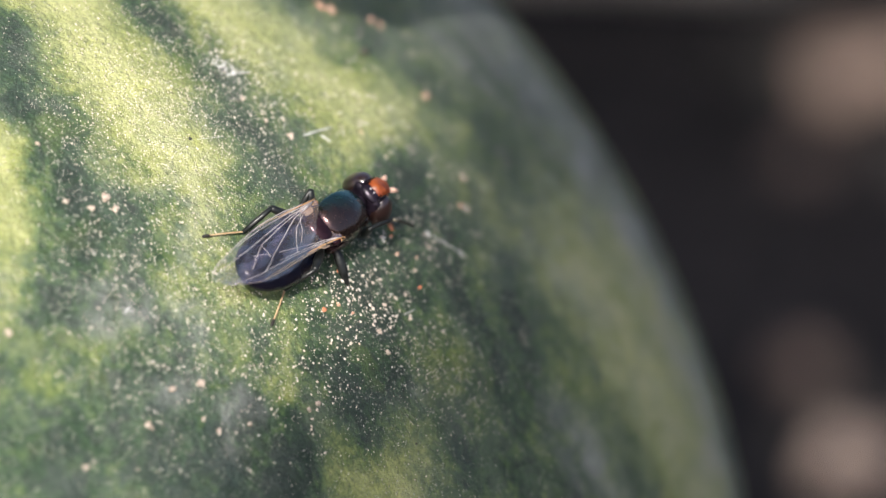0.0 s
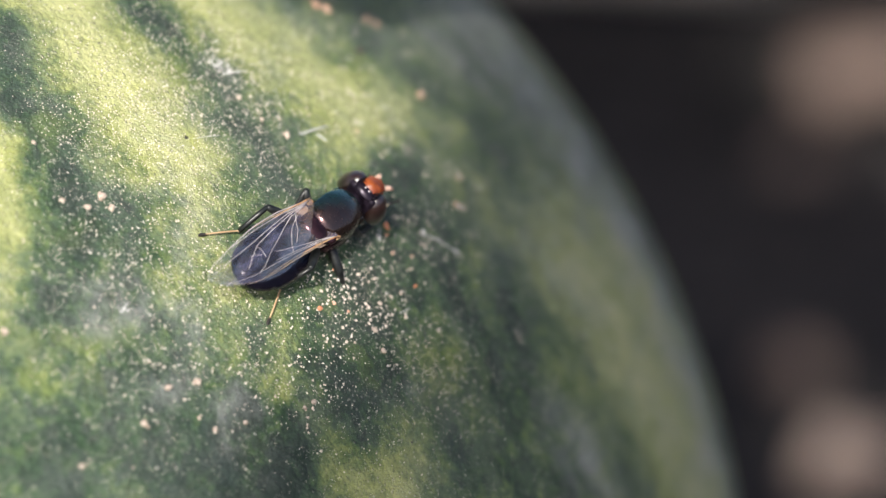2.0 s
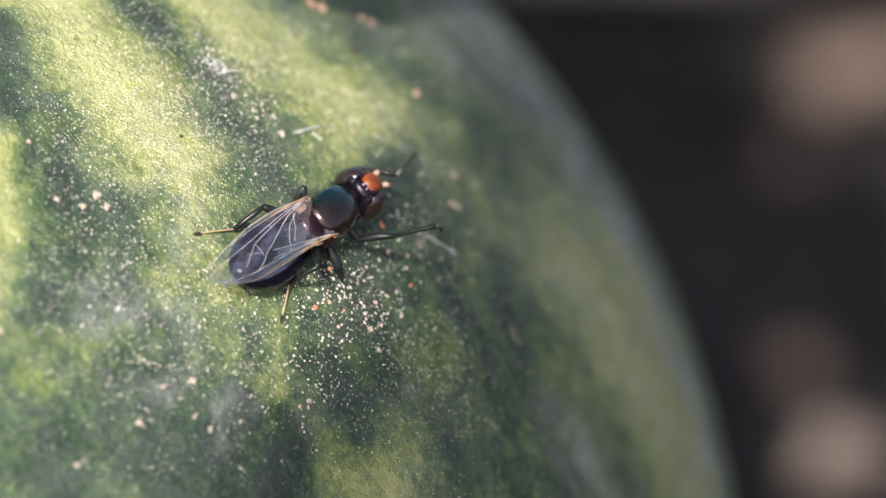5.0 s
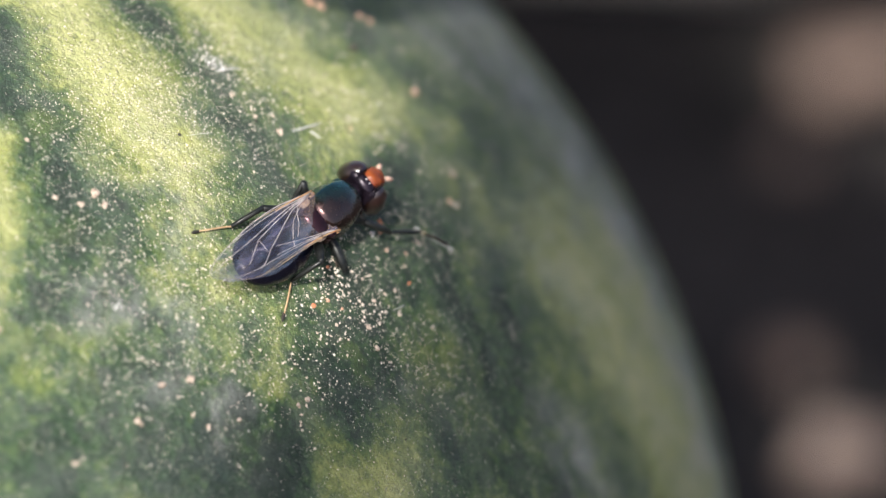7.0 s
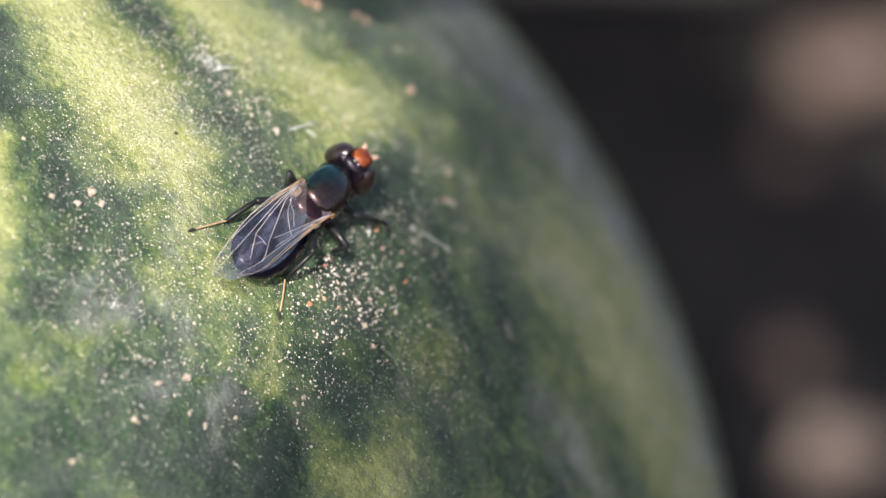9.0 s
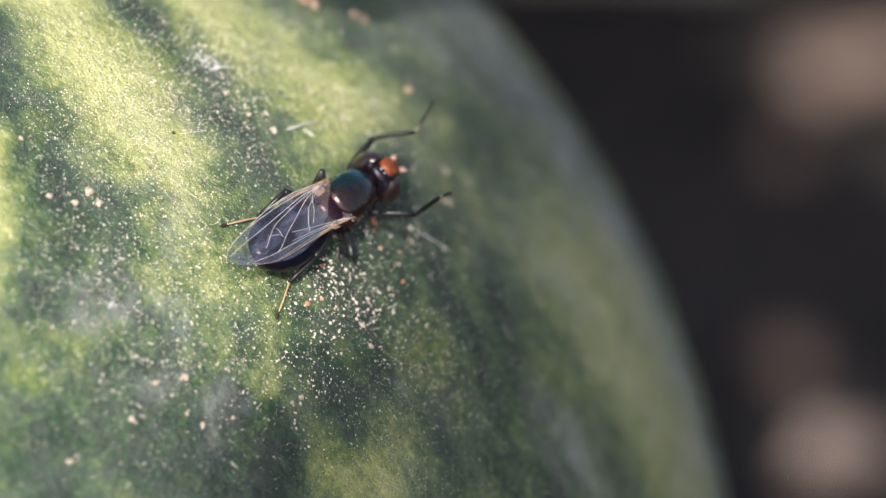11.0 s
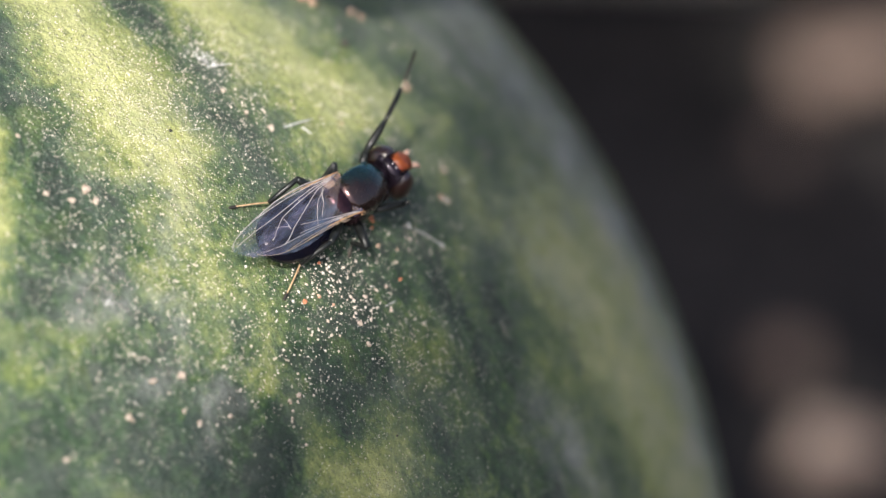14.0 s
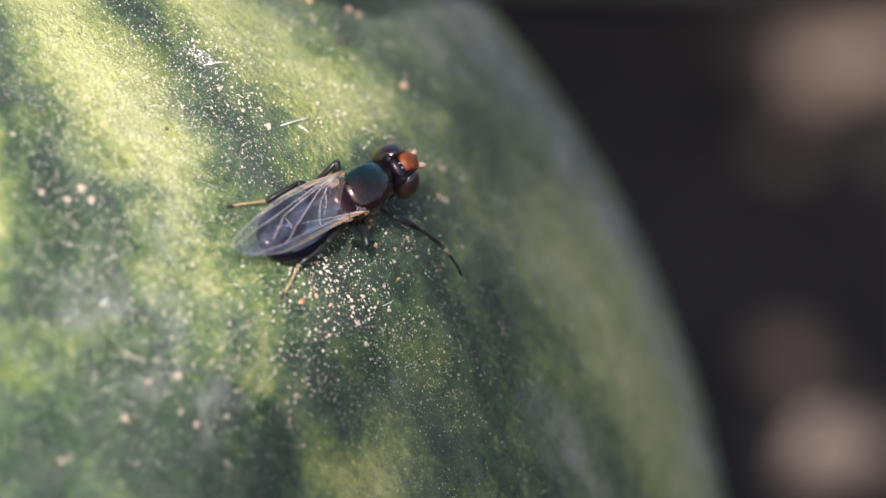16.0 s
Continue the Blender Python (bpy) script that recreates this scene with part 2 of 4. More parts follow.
# strokes on the rind, mostly its pattern: width in degrees, strength, way over it
PALE = [
    (3.3, 1.00, [(-27.9, -42.0), (-22.4, -41.0), (-18.0, -40.8), (-14.9, -40.8)]),
    (3.7, 0.84, [(-23.8, -51.9), (-19.7, -51.4), (-16.8, -52.9), (-12.9, -54.0), (-9.9, -55.3)]),
    (1.8, 0.82, [(-19.2, -31.0), (-15.4, -29.6), (-12.6, -28.4), (-10.8, -26.8)]),
    (1.6, 0.36, [(-7.7, -29.4), (-6.4, -27.1)]),
    (1.5, 0.32, [(-6.1, -37.6), (-3.5, -37.4), (-1.2, -35.1), (1.2, -36.0)]),
    (1.8, 0.45, [(1.5, -39.1), (3.2, -40.5), (6.0, -42.4)]),
    (0.9, 0.45, [(-1.8, -48.9), (-0.3, -48.3)]),
    (1.0, 0.42, [(-10.0, -61.9), (-4.0, -59.9), (-0.6, -54.7)]),
    (5.2, 0.78, [(0.5, -66.5), (5.0, -68.5), (9.0, -70.0), (13.2, -71.4)]),
    (1.2, 0.35, [(-10.1, -34.8), (-6.2, -34.9), (-3.0, -33.9)]),
    (2.2, 0.25, [(-12.0, -36.5), (-9.0, -37.5), (-6.0, -39.5)]),
    (4.0, 0.75, [(2.0, -74.5), (8.0, -76.0), (14.0, -77.0)]),
    (2.0, 0.30, [(-9.5, -56.5), (-13.0, -58.5)]),
    (1.6, 0.45, [(-0.5, -51.4), (1.0, -49.6)]),
    (1.8, 0.60, [(3.4, -41.4), (4.9, -39.6)]),
    (1.4, 0.60, [(4.7, -45.2), (6.0, -43.0)]),
    (1.0, 0.50, [(-3.7, -39.6), (-1.4, -38.8)]),
    (0.7, 0.55, [(-1.0, -35.7), (0.5, -36.2)]),
    (1.2, 0.35, [(-10.2, -38.9), (-7.9, -39.3), (-6.5, -39.4)]),
]
DARK = [
    (1.45, 0.80, [(-25.4, -46.6), (-21.3, -46.6), (-18.1, -46.8), (-14.6, -46.6), (-11.0, -46.4)]),
    (1.1, 0.78, [(-25.7, -36.6), (-21.0, -34.4), (-16.9, -34.3), (-13.8, -34.2)]),
    (1.4, 0.80, [(-13.5, -31.0), (-10.4, -27.8)]),
    (1.5, 0.90, [(-1.4, -42.7), (0.7, -43.1), (3.0, -42.1)]),
    (1.9, 0.88, [(-8.5, -53.8), (-5.6, -51.9), (-5.0, -47.4)]),
    (1.2, 0.70, [(-1.5, -58.6), (3.1, -56.2), (7.7, -56.3), (10.4, -55.8)]),
    (1.0, 0.80, [(1.5, -36.7), (-0.2, -34.9)]),
    (0.8, 0.80, [(5.3, -48.5), (8.2, -47.7)]),
    (1.1, 0.70, [(-1.8, -54.0), (2.0, -53.2)]),
    (1.3, 0.38, [(-16.2, -60.2), (-13.0, -63.4), (-9.2, -65.4), (-5.7, -64.4)]),
    (1.1, 0.60, [(-2.3, -31.6), (0.9, -33.1)]),
    (1.8, 0.40, [(-6.1, -22.8), (-2.2, -24.7)]),
    (0.7, 0.50, [(-5.6, -38.8), (-4.4, -38.4)]),
    # two broad weak strokes put the shade on this side into the colour
    (2.4, 0.15, [(-3.0, -57.5), (3.0, -55.5), (8.5, -55.5)]),
    (2.2, 0.15, [(3.5, -48.5), (9.0, -47.0)]),
    (2.0, 0.25, [(-4.5, -48.5), (0.5, -50.0)]),
    (1.6, 0.22, [(-14.6, -44.6), (-10.5, -43.4)]),
    (2.0, 0.92, [(-5.8, -48.6), (-3.4, -47.0), (-1.0, -46.2)]),
    # very broad stroke that darkens the lower left
    (5.0, 0.28, [(-8.0, -31.0), (-3.0, -31.0), (2.0, -34.0)]),
    (1.6, 0.85, [(-1.0, -34.8), (1.1, -35.9), (3.0, -35.0)]),
    (1.5, 0.60, [(3.8, -36.9), (2.0, -37.5)]),
    (1.5, 0.65, [(-1.9, -32.0), (0.2, -32.6), (2.4, -33.2)]),
    (3.0, 0.38, [(-1.5, -31.0), (1.0, -33.5), (3.5, -36.0)]),
    (2.2, 0.75, [(-6.8, -55.2), (-4.2, -53.2), (-2.8, -50.2)]),
    (1.5, 0.70, [(-14.6, -34.4), (-12.6, -32.6), (-10.6, -30.2)]),
    (2.5, 0.40, [(-3.0, -25.0), (1.0, -29.0), (4.0, -33.0)]),
    (1.5, 0.65, [(-2.3, -30.1), (-0.1, -31.7), (2.8, -33.9)]),
    (0.8, 0.80, [(0.1, -37.9), (1.7, -37.5)]),
    (1.5, 0.60, [(-16.0, -33.4), (-12.8, -34.4), (-10.9, -34.7)]),
    (0.9, 0.55, [(-13.6, -36.3), (-13.3, -38.4)]),
    (0.9, 0.50, [(-4.6, -39.5), (-3.4, -38.6)]),
    (1.2, 0.50, [(-7.8, -49.8), (-8.8, -54.5)]),
    # broad strokes, again darker over the lower left
    (3.6, 0.28, [(-6.1, -23.7), (-2.1, -28.1), (1.9, -32.5)]),
    (2.5, 0.42, [(-6.3, -31.8), (-3.6, -32.0), (-0.9, -32.2)]),
    (1.5, 0.25, [(-24.5, -37.8), (-20.5, -34.9)]),
    (1.3, 0.50, [(-9.5, -58.4), (-8.4, -55.9)]),
]
BLOOM = [
    (4.4, 0.26, [(-1.0, -66.0), (5.0, -68.5), (13.2, -71.4)]),
    (2.0, 0.30, [(-4.0, -69.0), (1.0, -71.5)]),
    (1.1, 0.50, [(-9.0, -31.0), (-8.5, -32.9)]),
    (1.0, 0.32, [(-4.0, -32.3), (-3.9, -34.1)]),
    (0.5, 0.50, [(-0.1, -33.9), (1.2, -34.3)]),
    (0.8, 0.50, [(-13.7, -38.8), (-12.8, -40.1)]),
    (0.5, 0.60, [(-18.4, -47.7), (-17.4, -48.2)]),
    (0.6, 0.50, [(-9.7, -37.3), (-9.3, -37.7)]),
    (1.5, 0.40, [(-15.1, -66.9), (-9.2, -69.0)]),
    (4.6, 0.80, [(-20.0, -76.0), (-6.4, -77.0), (3.0, -78.0), (14.0, -79.0)]),
    (6.0, 0.05, [(-9.0, -30.0), (-3.0, -32.5), (2.0, -35.0)]),
    (1.0, 0.40, [(-7.0, -35.2), (-5.0, -35.6)]),
    (0.8, 0.45, [(-2.4, -35.0), (-1.0, -36.2)]),
    (1.2, 0.35, [(-12.0, -40.6), (-11.0, -39.2)]),
    (2.0, 0.45, [(8.0, -58.0), (12.0, -60.0)]),
    (0.5, 0.50, [(1.8, -46.9), (2.6, -47.4)]),
]


def stroke_mask(pts, width, way):
    """1 on the way, falling off softly over its width (degrees); pts are unit vectors."""
    q = [np.array(normal_at(*p)) for p in way]
    best = np.full(len(pts), 9.0)
    for a, b in zip(q, q[1:]):
        d = b - a
        s = np.clip((pts - a) @ d / (d @ d), 0, 1)
        best = np.minimum(best, np.linalg.norm(pts - a - s[:, None] * d, axis=1))
    x = np.clip(np.degrees(best) / width, 0, 3)
    return np.exp(-(x ** 2.4) * 0.8)


def melon():
    n_lon, n_lat = 720, 360
    lon, lat = np.linspace(0, 2 * np.pi, n_lon, endpoint=False), np.linspace(-np.pi / 2, np.pi / 2, n_lat + 1)[1:-1]
    a, f, e = np.array(AXIS), np.array(FACING), np.array(EASTWARD)
    la, lo = np.meshgrid(lat, lon, indexing="ij")
    dirs = (np.sin(la)[..., None] * a + np.cos(la)[..., None] * (np.cos(lo)[..., None] * f + np.sin(lo)[..., None] * e)).reshape(-1, 3)
    dirs = np.vstack([dirs, -a, a])
    rows = len(lat)
    i, j = np.meshgrid(np.arange(rows - 1), np.arange(n_lon), indexing="ij")
    k = (j + 1) % n_lon
    quads = np.stack([i * n_lon + j, i * n_lon + k, (i + 1) * n_lon + k, (i + 1) * n_lon + j], -1).reshape(-1, 4).tolist()
    south, north = len(dirs) - 2, len(dirs) - 1
    caps = [(south, (q + 1) % n_lon, q) for q in range(n_lon)] + [(north, (rows - 1) * n_lon + q, (rows - 1) * n_lon + (q + 1) % n_lon) for q in range(n_lon)]
    me = bpy.data.meshes.new("watermelon")
    me.from_pydata(((dirs * RADIUS + np.array(CENTRE)) * MM).tolist(), [], quads + caps)
    me.shade_smooth()
    # uneven edges of the pattern
    warp = np.array([noise.noise_vector(Vector(p) * 26) for p in dirs]) * 0.014 + np.array([noise.noise_vector(Vector(p) * 70 + Vector((5, 1, 2))) for p in dirs]) * 0.010
    pts = dirs + warp
    pale = np.full(len(dirs), 0.29)
    ang = np.arctan2(dirs @ e, dirs @ f)
    away = np.clip((np.degrees(np.arccos(np.clip(dirs @ np.array(normal_at(-6, -46)), -1, 1))) - 32) / 10, 0, 1)
    pale += away * 0.32 * np.sin(ang * 11 + 14 * warp[:, 0] * 10)
    for w, s, way in PALE:
        pale += s * 0.9 * stroke_mask(pts, w, way) * (1 - pale)
    for w, s, way in DARK:
        pale -= s * 0.85 * stroke_mask(pts, w, way) * pale
    bloom = np.zeros(len(dirs))
    for w, s, way in BLOOM:
        bloom = np.maximum(bloom, s * stroke_mask(pts, w, way))
    for key, values in (("pale", pale), ("bloom", bloom)):
        at = me.attributes.new(key, "FLOAT", "POINT")
        at.data.foreach_set("value", values.astype(np.float32))
    me.materials.append(RIND)
    return tagged(new("watermelon", me), "young round watermelon with mottled pale and dark green dusty rind", "watermelon")


# ---- ground ----
def ground():
    radii = [0.0] + [0.012 * 1.075 ** i for i in range(136)]
    sides = 180
    verts, faces = [(0, 0, -0.0006)], []
    for r in radii[1:]:
        for k in range(sides):
            a = k * math.tau / sides
            x, y = r * math.cos(a), r * math.sin(a)
            fade = min(1, max(0, (r - 0.016) / 0.03))
            z = (noise.noise((x * 45, y * 45, 0)) * 0.0035 + noise.noise((x * 160, y * 160, 3)) * 0.0016) * fade - 0.0002 - 0.002 * fade
            if r > 0.5:
                z += noise.noise((x * 1.5, y * 1.5, 7)) * 0.02
            verts.append((x, y, z))
    for k in range(sides):
        faces.append((0, 1 + k, 1 + (k + 1) % sides))
    for i in range(len(radii) - 2):
        for k in range(sides):
            a, b = 1 + i * sides + k, 1 + i * sides + (k + 1) % sides
            faces.append((a, a + sides, b + sides, b))
    me = bpy.data.meshes.new("ground")
    me.from_pydata(verts, [], faces)
    me.shade_smooth()
    me.materials.append(SOIL)
    tagged(new("ground", me), "loose garden soil, shade put into its dark colour", "ground", kind="structure")


def clod(x, y, size, material, seed, label, flat=0.7, group="pale clods on the soil"):
    bm = bmesh.new()
    bmesh.ops.create_icosphere(bm, subdivisions=4, radius=1.0)
    for v in bm.verts:
        p = v.co.copy()
        k = 1 + 0.35 * noise.noise(p * 1.3 + Vector((seed, 0, 0))) + 0.18 * noise.noise(p * 3.5 + Vector((0, seed, 0))) + 0.06 * noise.noise(p * 9)
        v.co = Vector((p.x * k, p.y * k, p.z * k * flat)) * size * MM
    ob = thing("soil_clod", bm, material, label, "soil clod", group)
    ob.location = (x * MM, y * MM, (size * flat * 0.45 - 2.0) * MM)
    ob.rotation_euler = (0, 0, seed * 1.7)
    return ob


def leaf(target, far, size, turn, lobe=0.30):
    """An unseen leaf on its stalk, added to cast shade, that far (mm) along the sun's way from the place which it
    shades; lobe: how deeply it is cut.
    """
    top = tagged(new("shade_leaf"), "unseen vine leaf added to shade the fruit and soil", "leaf", "vine leaves")
    bm = bmesh.new()
    rings = []
    n = 90
    centre = bm.verts.new((0, 0, 0))

    def rim(a):
        return size * (0.95 - lobe + lobe * math.cos(5 * a) + 0.02 * math.cos(17 * a + 1)) * (1 - 0.4 * lobe * max(0, -math.cos(a)) ** 6)

    for j in range(1, 7):
        ring = []
        for k in range(n):
            a = k * math.tau / n
            r = rim(a) * j / 6
            px, py = r * math.cos(a), r * math.sin(a)
            ring.append(bm.verts.new(Vector((px, py, -0.06 * r * r / size + 0.03 * size * noise.noise((px * 2.5 / size, py * 2.5 / size, turn)))) * MM))
        rings.append(ring)
    for k in range(n):
        bm.faces.new((centre, rings[0][k], rings[0][(k + 1) % n]))
        for a, b in zip(rings, rings[1:]):
            bm.faces.new((a[k], b[k], b[(k + 1) % n], a[(k + 1) % n]))
    part("blade", bm, LEAF, top)
    for k in range(5):
        a = k * math.tau / 5
        r = rim(a) * 0.9
        w = size * 0.02
        part("rib", tube([(0, 0, w), (r * 0.5 * math.cos(a), r * 0.5 * math.sin(a), w - 0.03 * r * r / size), (r * math.cos(a), r * math.sin(a), -0.05 * r * r / size)], [w, w * 0.7, w * 0.3], 6), STALK, top)
    spot = (Vector(target) + SUN * far) * MM
    m = Matrix.Translation(spot) @ SUN.to_track_quat("Z", "Y").to_matrix().to_4x4() @ pose(0, 0, 0, 0, 0, turn)
    base = Vector((spot.x - 0.09, spot.y + 0.01, -0.004))
    foot = (m.inverted() @ base) / MM
    part("petiole", tube([(0, 0, 0), foot * 0.4 + Vector((-3, 3, -2)), foot], [1.0, 1.3, 1.7], 8), STALK, top)
    top.matrix_basis = m


def grain_mesh(seed, lumps, size):
    """A crumb grown together from a few uneven lumps, of that radius in mm."""
    rnd = random.Random(seed)
    bm = bmesh.new()
    bmesh.ops.create_icosphere(bm, subdivisions=2 if lumps < 2 else 3, radius=1.0)
    lobes = [(Vector((rnd.uniform(-1, 1), rnd.uniform(-1, 1), rnd.uniform(-0.3, 0.35))) * 0.8, rnd.uniform(0.3, 0.6)) for _ in range(lumps - 1)]
    off = Vector((rnd.uniform(0, 50), 0, 0))
    for v in bm.verts:
        d = v.co.normalized()
        reach = 0.68
        for c, r in lobes:
            along = c.dot(d)
            inside = r * r - c.length_squared + along * along
            if inside > 0:
                reach = max(reach, along + math.sqrt(inside))
        reach *= 1 + 0.35 * noise.noise(d * 2.2 + off) + 0.18 * noise.noise(d * 6 + off)
        v.co = d * reach * size * MM
    return bm


def seat(ob, lat, lon, up, spin):
    """Sets ob upright on the rind."""
    n = normal_at(lat, lon)
    ob.matrix_basis = Matrix.Translation(on_melon(lat, lon, up) * MM) @ n.to_track_quat("Z", "Y").to_matrix().to_4x4() @ pose(0, 0, 0, 0, 0, spin)
    return ob


PALE_GRAINS = [
    (-15.3, -32.9, 0.10), (-14.3, -34.0, 0.12), (-14.5, -35.1, 0.15), (-13.7, -35.2, 0.12), (-18.8, -33.6, 0.09), (-16.1, -47.3, 0.08),
    (-14.5, -47.7, 0.09), (-13.2, -48.6, 0.11), (-14.1, -48.9, 0.06), (-14.4, -51.7, 0.05), (-14.0, -51.3, 0.05), (-13.6, -51.1, 0.05),
    (-10.3, -25.8, 0.12), (-0.6, -46.1, 0.10), (-2.9, -30.1, 0.13), (-2.4, -25.9, 0.10), (-3.6, -34.1, 0.14), (-4.0, -32.4, 0.12),
    (-1.9, -33.2, 0.08), (-1.0, -33.7, 0.09), (0.1, -40.1, 0.10), (0.1, -39.4, 0.08), (-2.9, -49.4, 0.08), (-1.8, -46.3, 0.09),
    (-2.9, -47.6, 0.08), (-3.8, -51.1, 0.07), (-5.5, -58.0, 0.11), (-7.0, -59.4, 0.12), (-4.6, -53.1, 0.07), (-0.6, -35.6, 0.09)]
PINK_GRAINS = [
    (-19.2, -58.6, 0.16), (-18.6, -59.2, 0.15), (-17.1, -61.9, 0.15), (-16.6, -62.4, 0.13), (-12.0, -61.1, 0.15), (-5.0, -50.4, 0.07),
    (-4.4, -51.7, 0.06), (-11.7, -53.7, 0.06), (-6.8, -43.6, 0.06), (-4.0, -44.6, 0.08), (-3.3, -45.2, 0.07), (-5.8, -57.6, 0.10)]
ORANGE_GRAINS = [(-6.4, -51.1, 0.12), (-6.0, -50.8, 0.07), (-4.1, -43.5, 0.10), (-2.9, -50.7, 0.07), (-5.6, -45.8, 0.08)]
DARK_CRUMBS = [(-15.6, -58.9, 0.16), (-15.4, -42.2, 0.07), (-14.3, -47.5, 0.07), (4.3, -45.1, 0.05), (-20.9, -38.4, 0.03), (-16.1, -46.9, 0.06)]
FIBRES = [(-12.9, -49.4, -12.6, -51.9, 0.032), (-5.0, -53.9, -3.3, -55.5, 0.02), (-17.7, -47.5, -17.3, -49.1, 0.03), (-2.0, -48.6, -2.0, -49.5, 0.02), (-12.5, -50.6, -11.9, -50.9, 0.035), (-15.2, -42.6, -14.7, -44.3, 0.008)]
# patches of dust: where, spread in degrees, how many, smallest and largest grain in mm
DUST_PATCHES = [
    (-10.0, -34.5, 5.0, 420, 0.010, 0.034), (-4.0, -38.0, 4.0, 240, 0.010, 0.040), (-5.0, -33.0, 4.0, 120, 0.014, 0.048),
    (-3.6, -45.7, 2.5, 280, 0.010, 0.062), (-5.0, -47.0, 3.2, 260, 0.014, 0.040), (-12.8, -44.8, 3.4, 170, 0.010, 0.032), (-13.5, -45.2, 3.4, 900, 0.005, 0.017), (-20.0, -45.5, 4.5, 1000, 0.007, 0.024), (-17.0, -40.0, 5.5, 2200, 0.008, 0.025), (-6.0, -44.0, 5.0, 1200, 0.006, 0.022), (-17.5, -47.0, 3.5, 260, 0.010, 0.034),
    (-0.6, -40.5, 2.6, 120, 0.014, 0.050), (2.0, -47.5, 3.0, 220, 0.009, 0.024), (-17.0, -39.3, 4.0, 700, 0.010, 0.028), (-2.4, -37.5, 3.0, 70, 0.012, 0.044),
    (-5.0, -53.4, 2.4, 90, 0.010, 0.040), (-9.0, -37.5, 3.5, 420, 0.011, 0.032), (-6.0, -33.0, 5.0, 110, 0.012, 0.040), (-14.0, -55.0, 4.0, 160, 0.014, 0.045),
    (5.5, -43.0, 4.0, 140, 0.009, 0.022), (-22.0, -45.0, 5.0, 260, 0.012, 0.034), (-10.0, -29.0, 5.0, 300, 0.012, 0.036), (-9.0, -58.0, 4.0, 90, 0.02, 0.05),
    (-8.0, -44.0, 20.0, 3000, 0.009, 0.028), (-5.6, -52.6, 1.7, 60, 0.010, 0.036), (-4.2, -54.6, 1.8, 26, 0.010, 0.036), (0.6, -49.5, 2.4, 160, 0.010, 0.034), (3.5, -49.5, 3.0, 160, 0.009, 0.028),
    (-18.5, -49.0, 2.0, 90, 0.014, 0.044), (-15.0, -48.5, 1.6, 70, 0.014, 0.046)]


def dust():
    rnd = random.Random(11)
    verts, faces = [], []
    octa = [(0, 2, 4), (2, 1, 4), (1, 3, 4), (3, 0, 4), (2, 0, 5), (1, 2, 5), (3, 1, 5), (0, 3, 5)]
    for lat, lon, spread, count, lo, hi in DUST_PATCHES:
        a = None
        for _ in range(count):
            if a is None or rnd.random() < 0.55:
                a, b = rnd.gauss(lat, spread * 0.6), rnd.gauss(lon, spread * 0.75)
            else:
                a, b = a + rnd.gauss(0, 0.22), b + rnd.gauss(0, 0.28)
            n = normal_at(a, b)
            r = lo + (hi - lo) * rnd.random() ** 2.2
            p = on_melon(a, b, r * 0.4)
            u = n.orthogonal().normalized()
            u = (Matrix.Rotation(rnd.uniform(0, 6.3), 3, n) @ u).normalized()
            w = n.cross(u)
            base = len(verts)
            for d in (u, -u, w, -w, n, -n):
                verts.append((p + d * r * rnd.uniform(0.55, 1.35)) * MM)
            faces.extend(tuple(base + i for i in f) for f in octa)
    me = bpy.data.meshes.new("pollen_dust")
    me.from_pydata(verts, [], faces)
    me.materials.append(DUST)
    tagged(new("pollen_dust", me), "fine pale pollen and soil dust on the rind", "dust", kind="stuff")


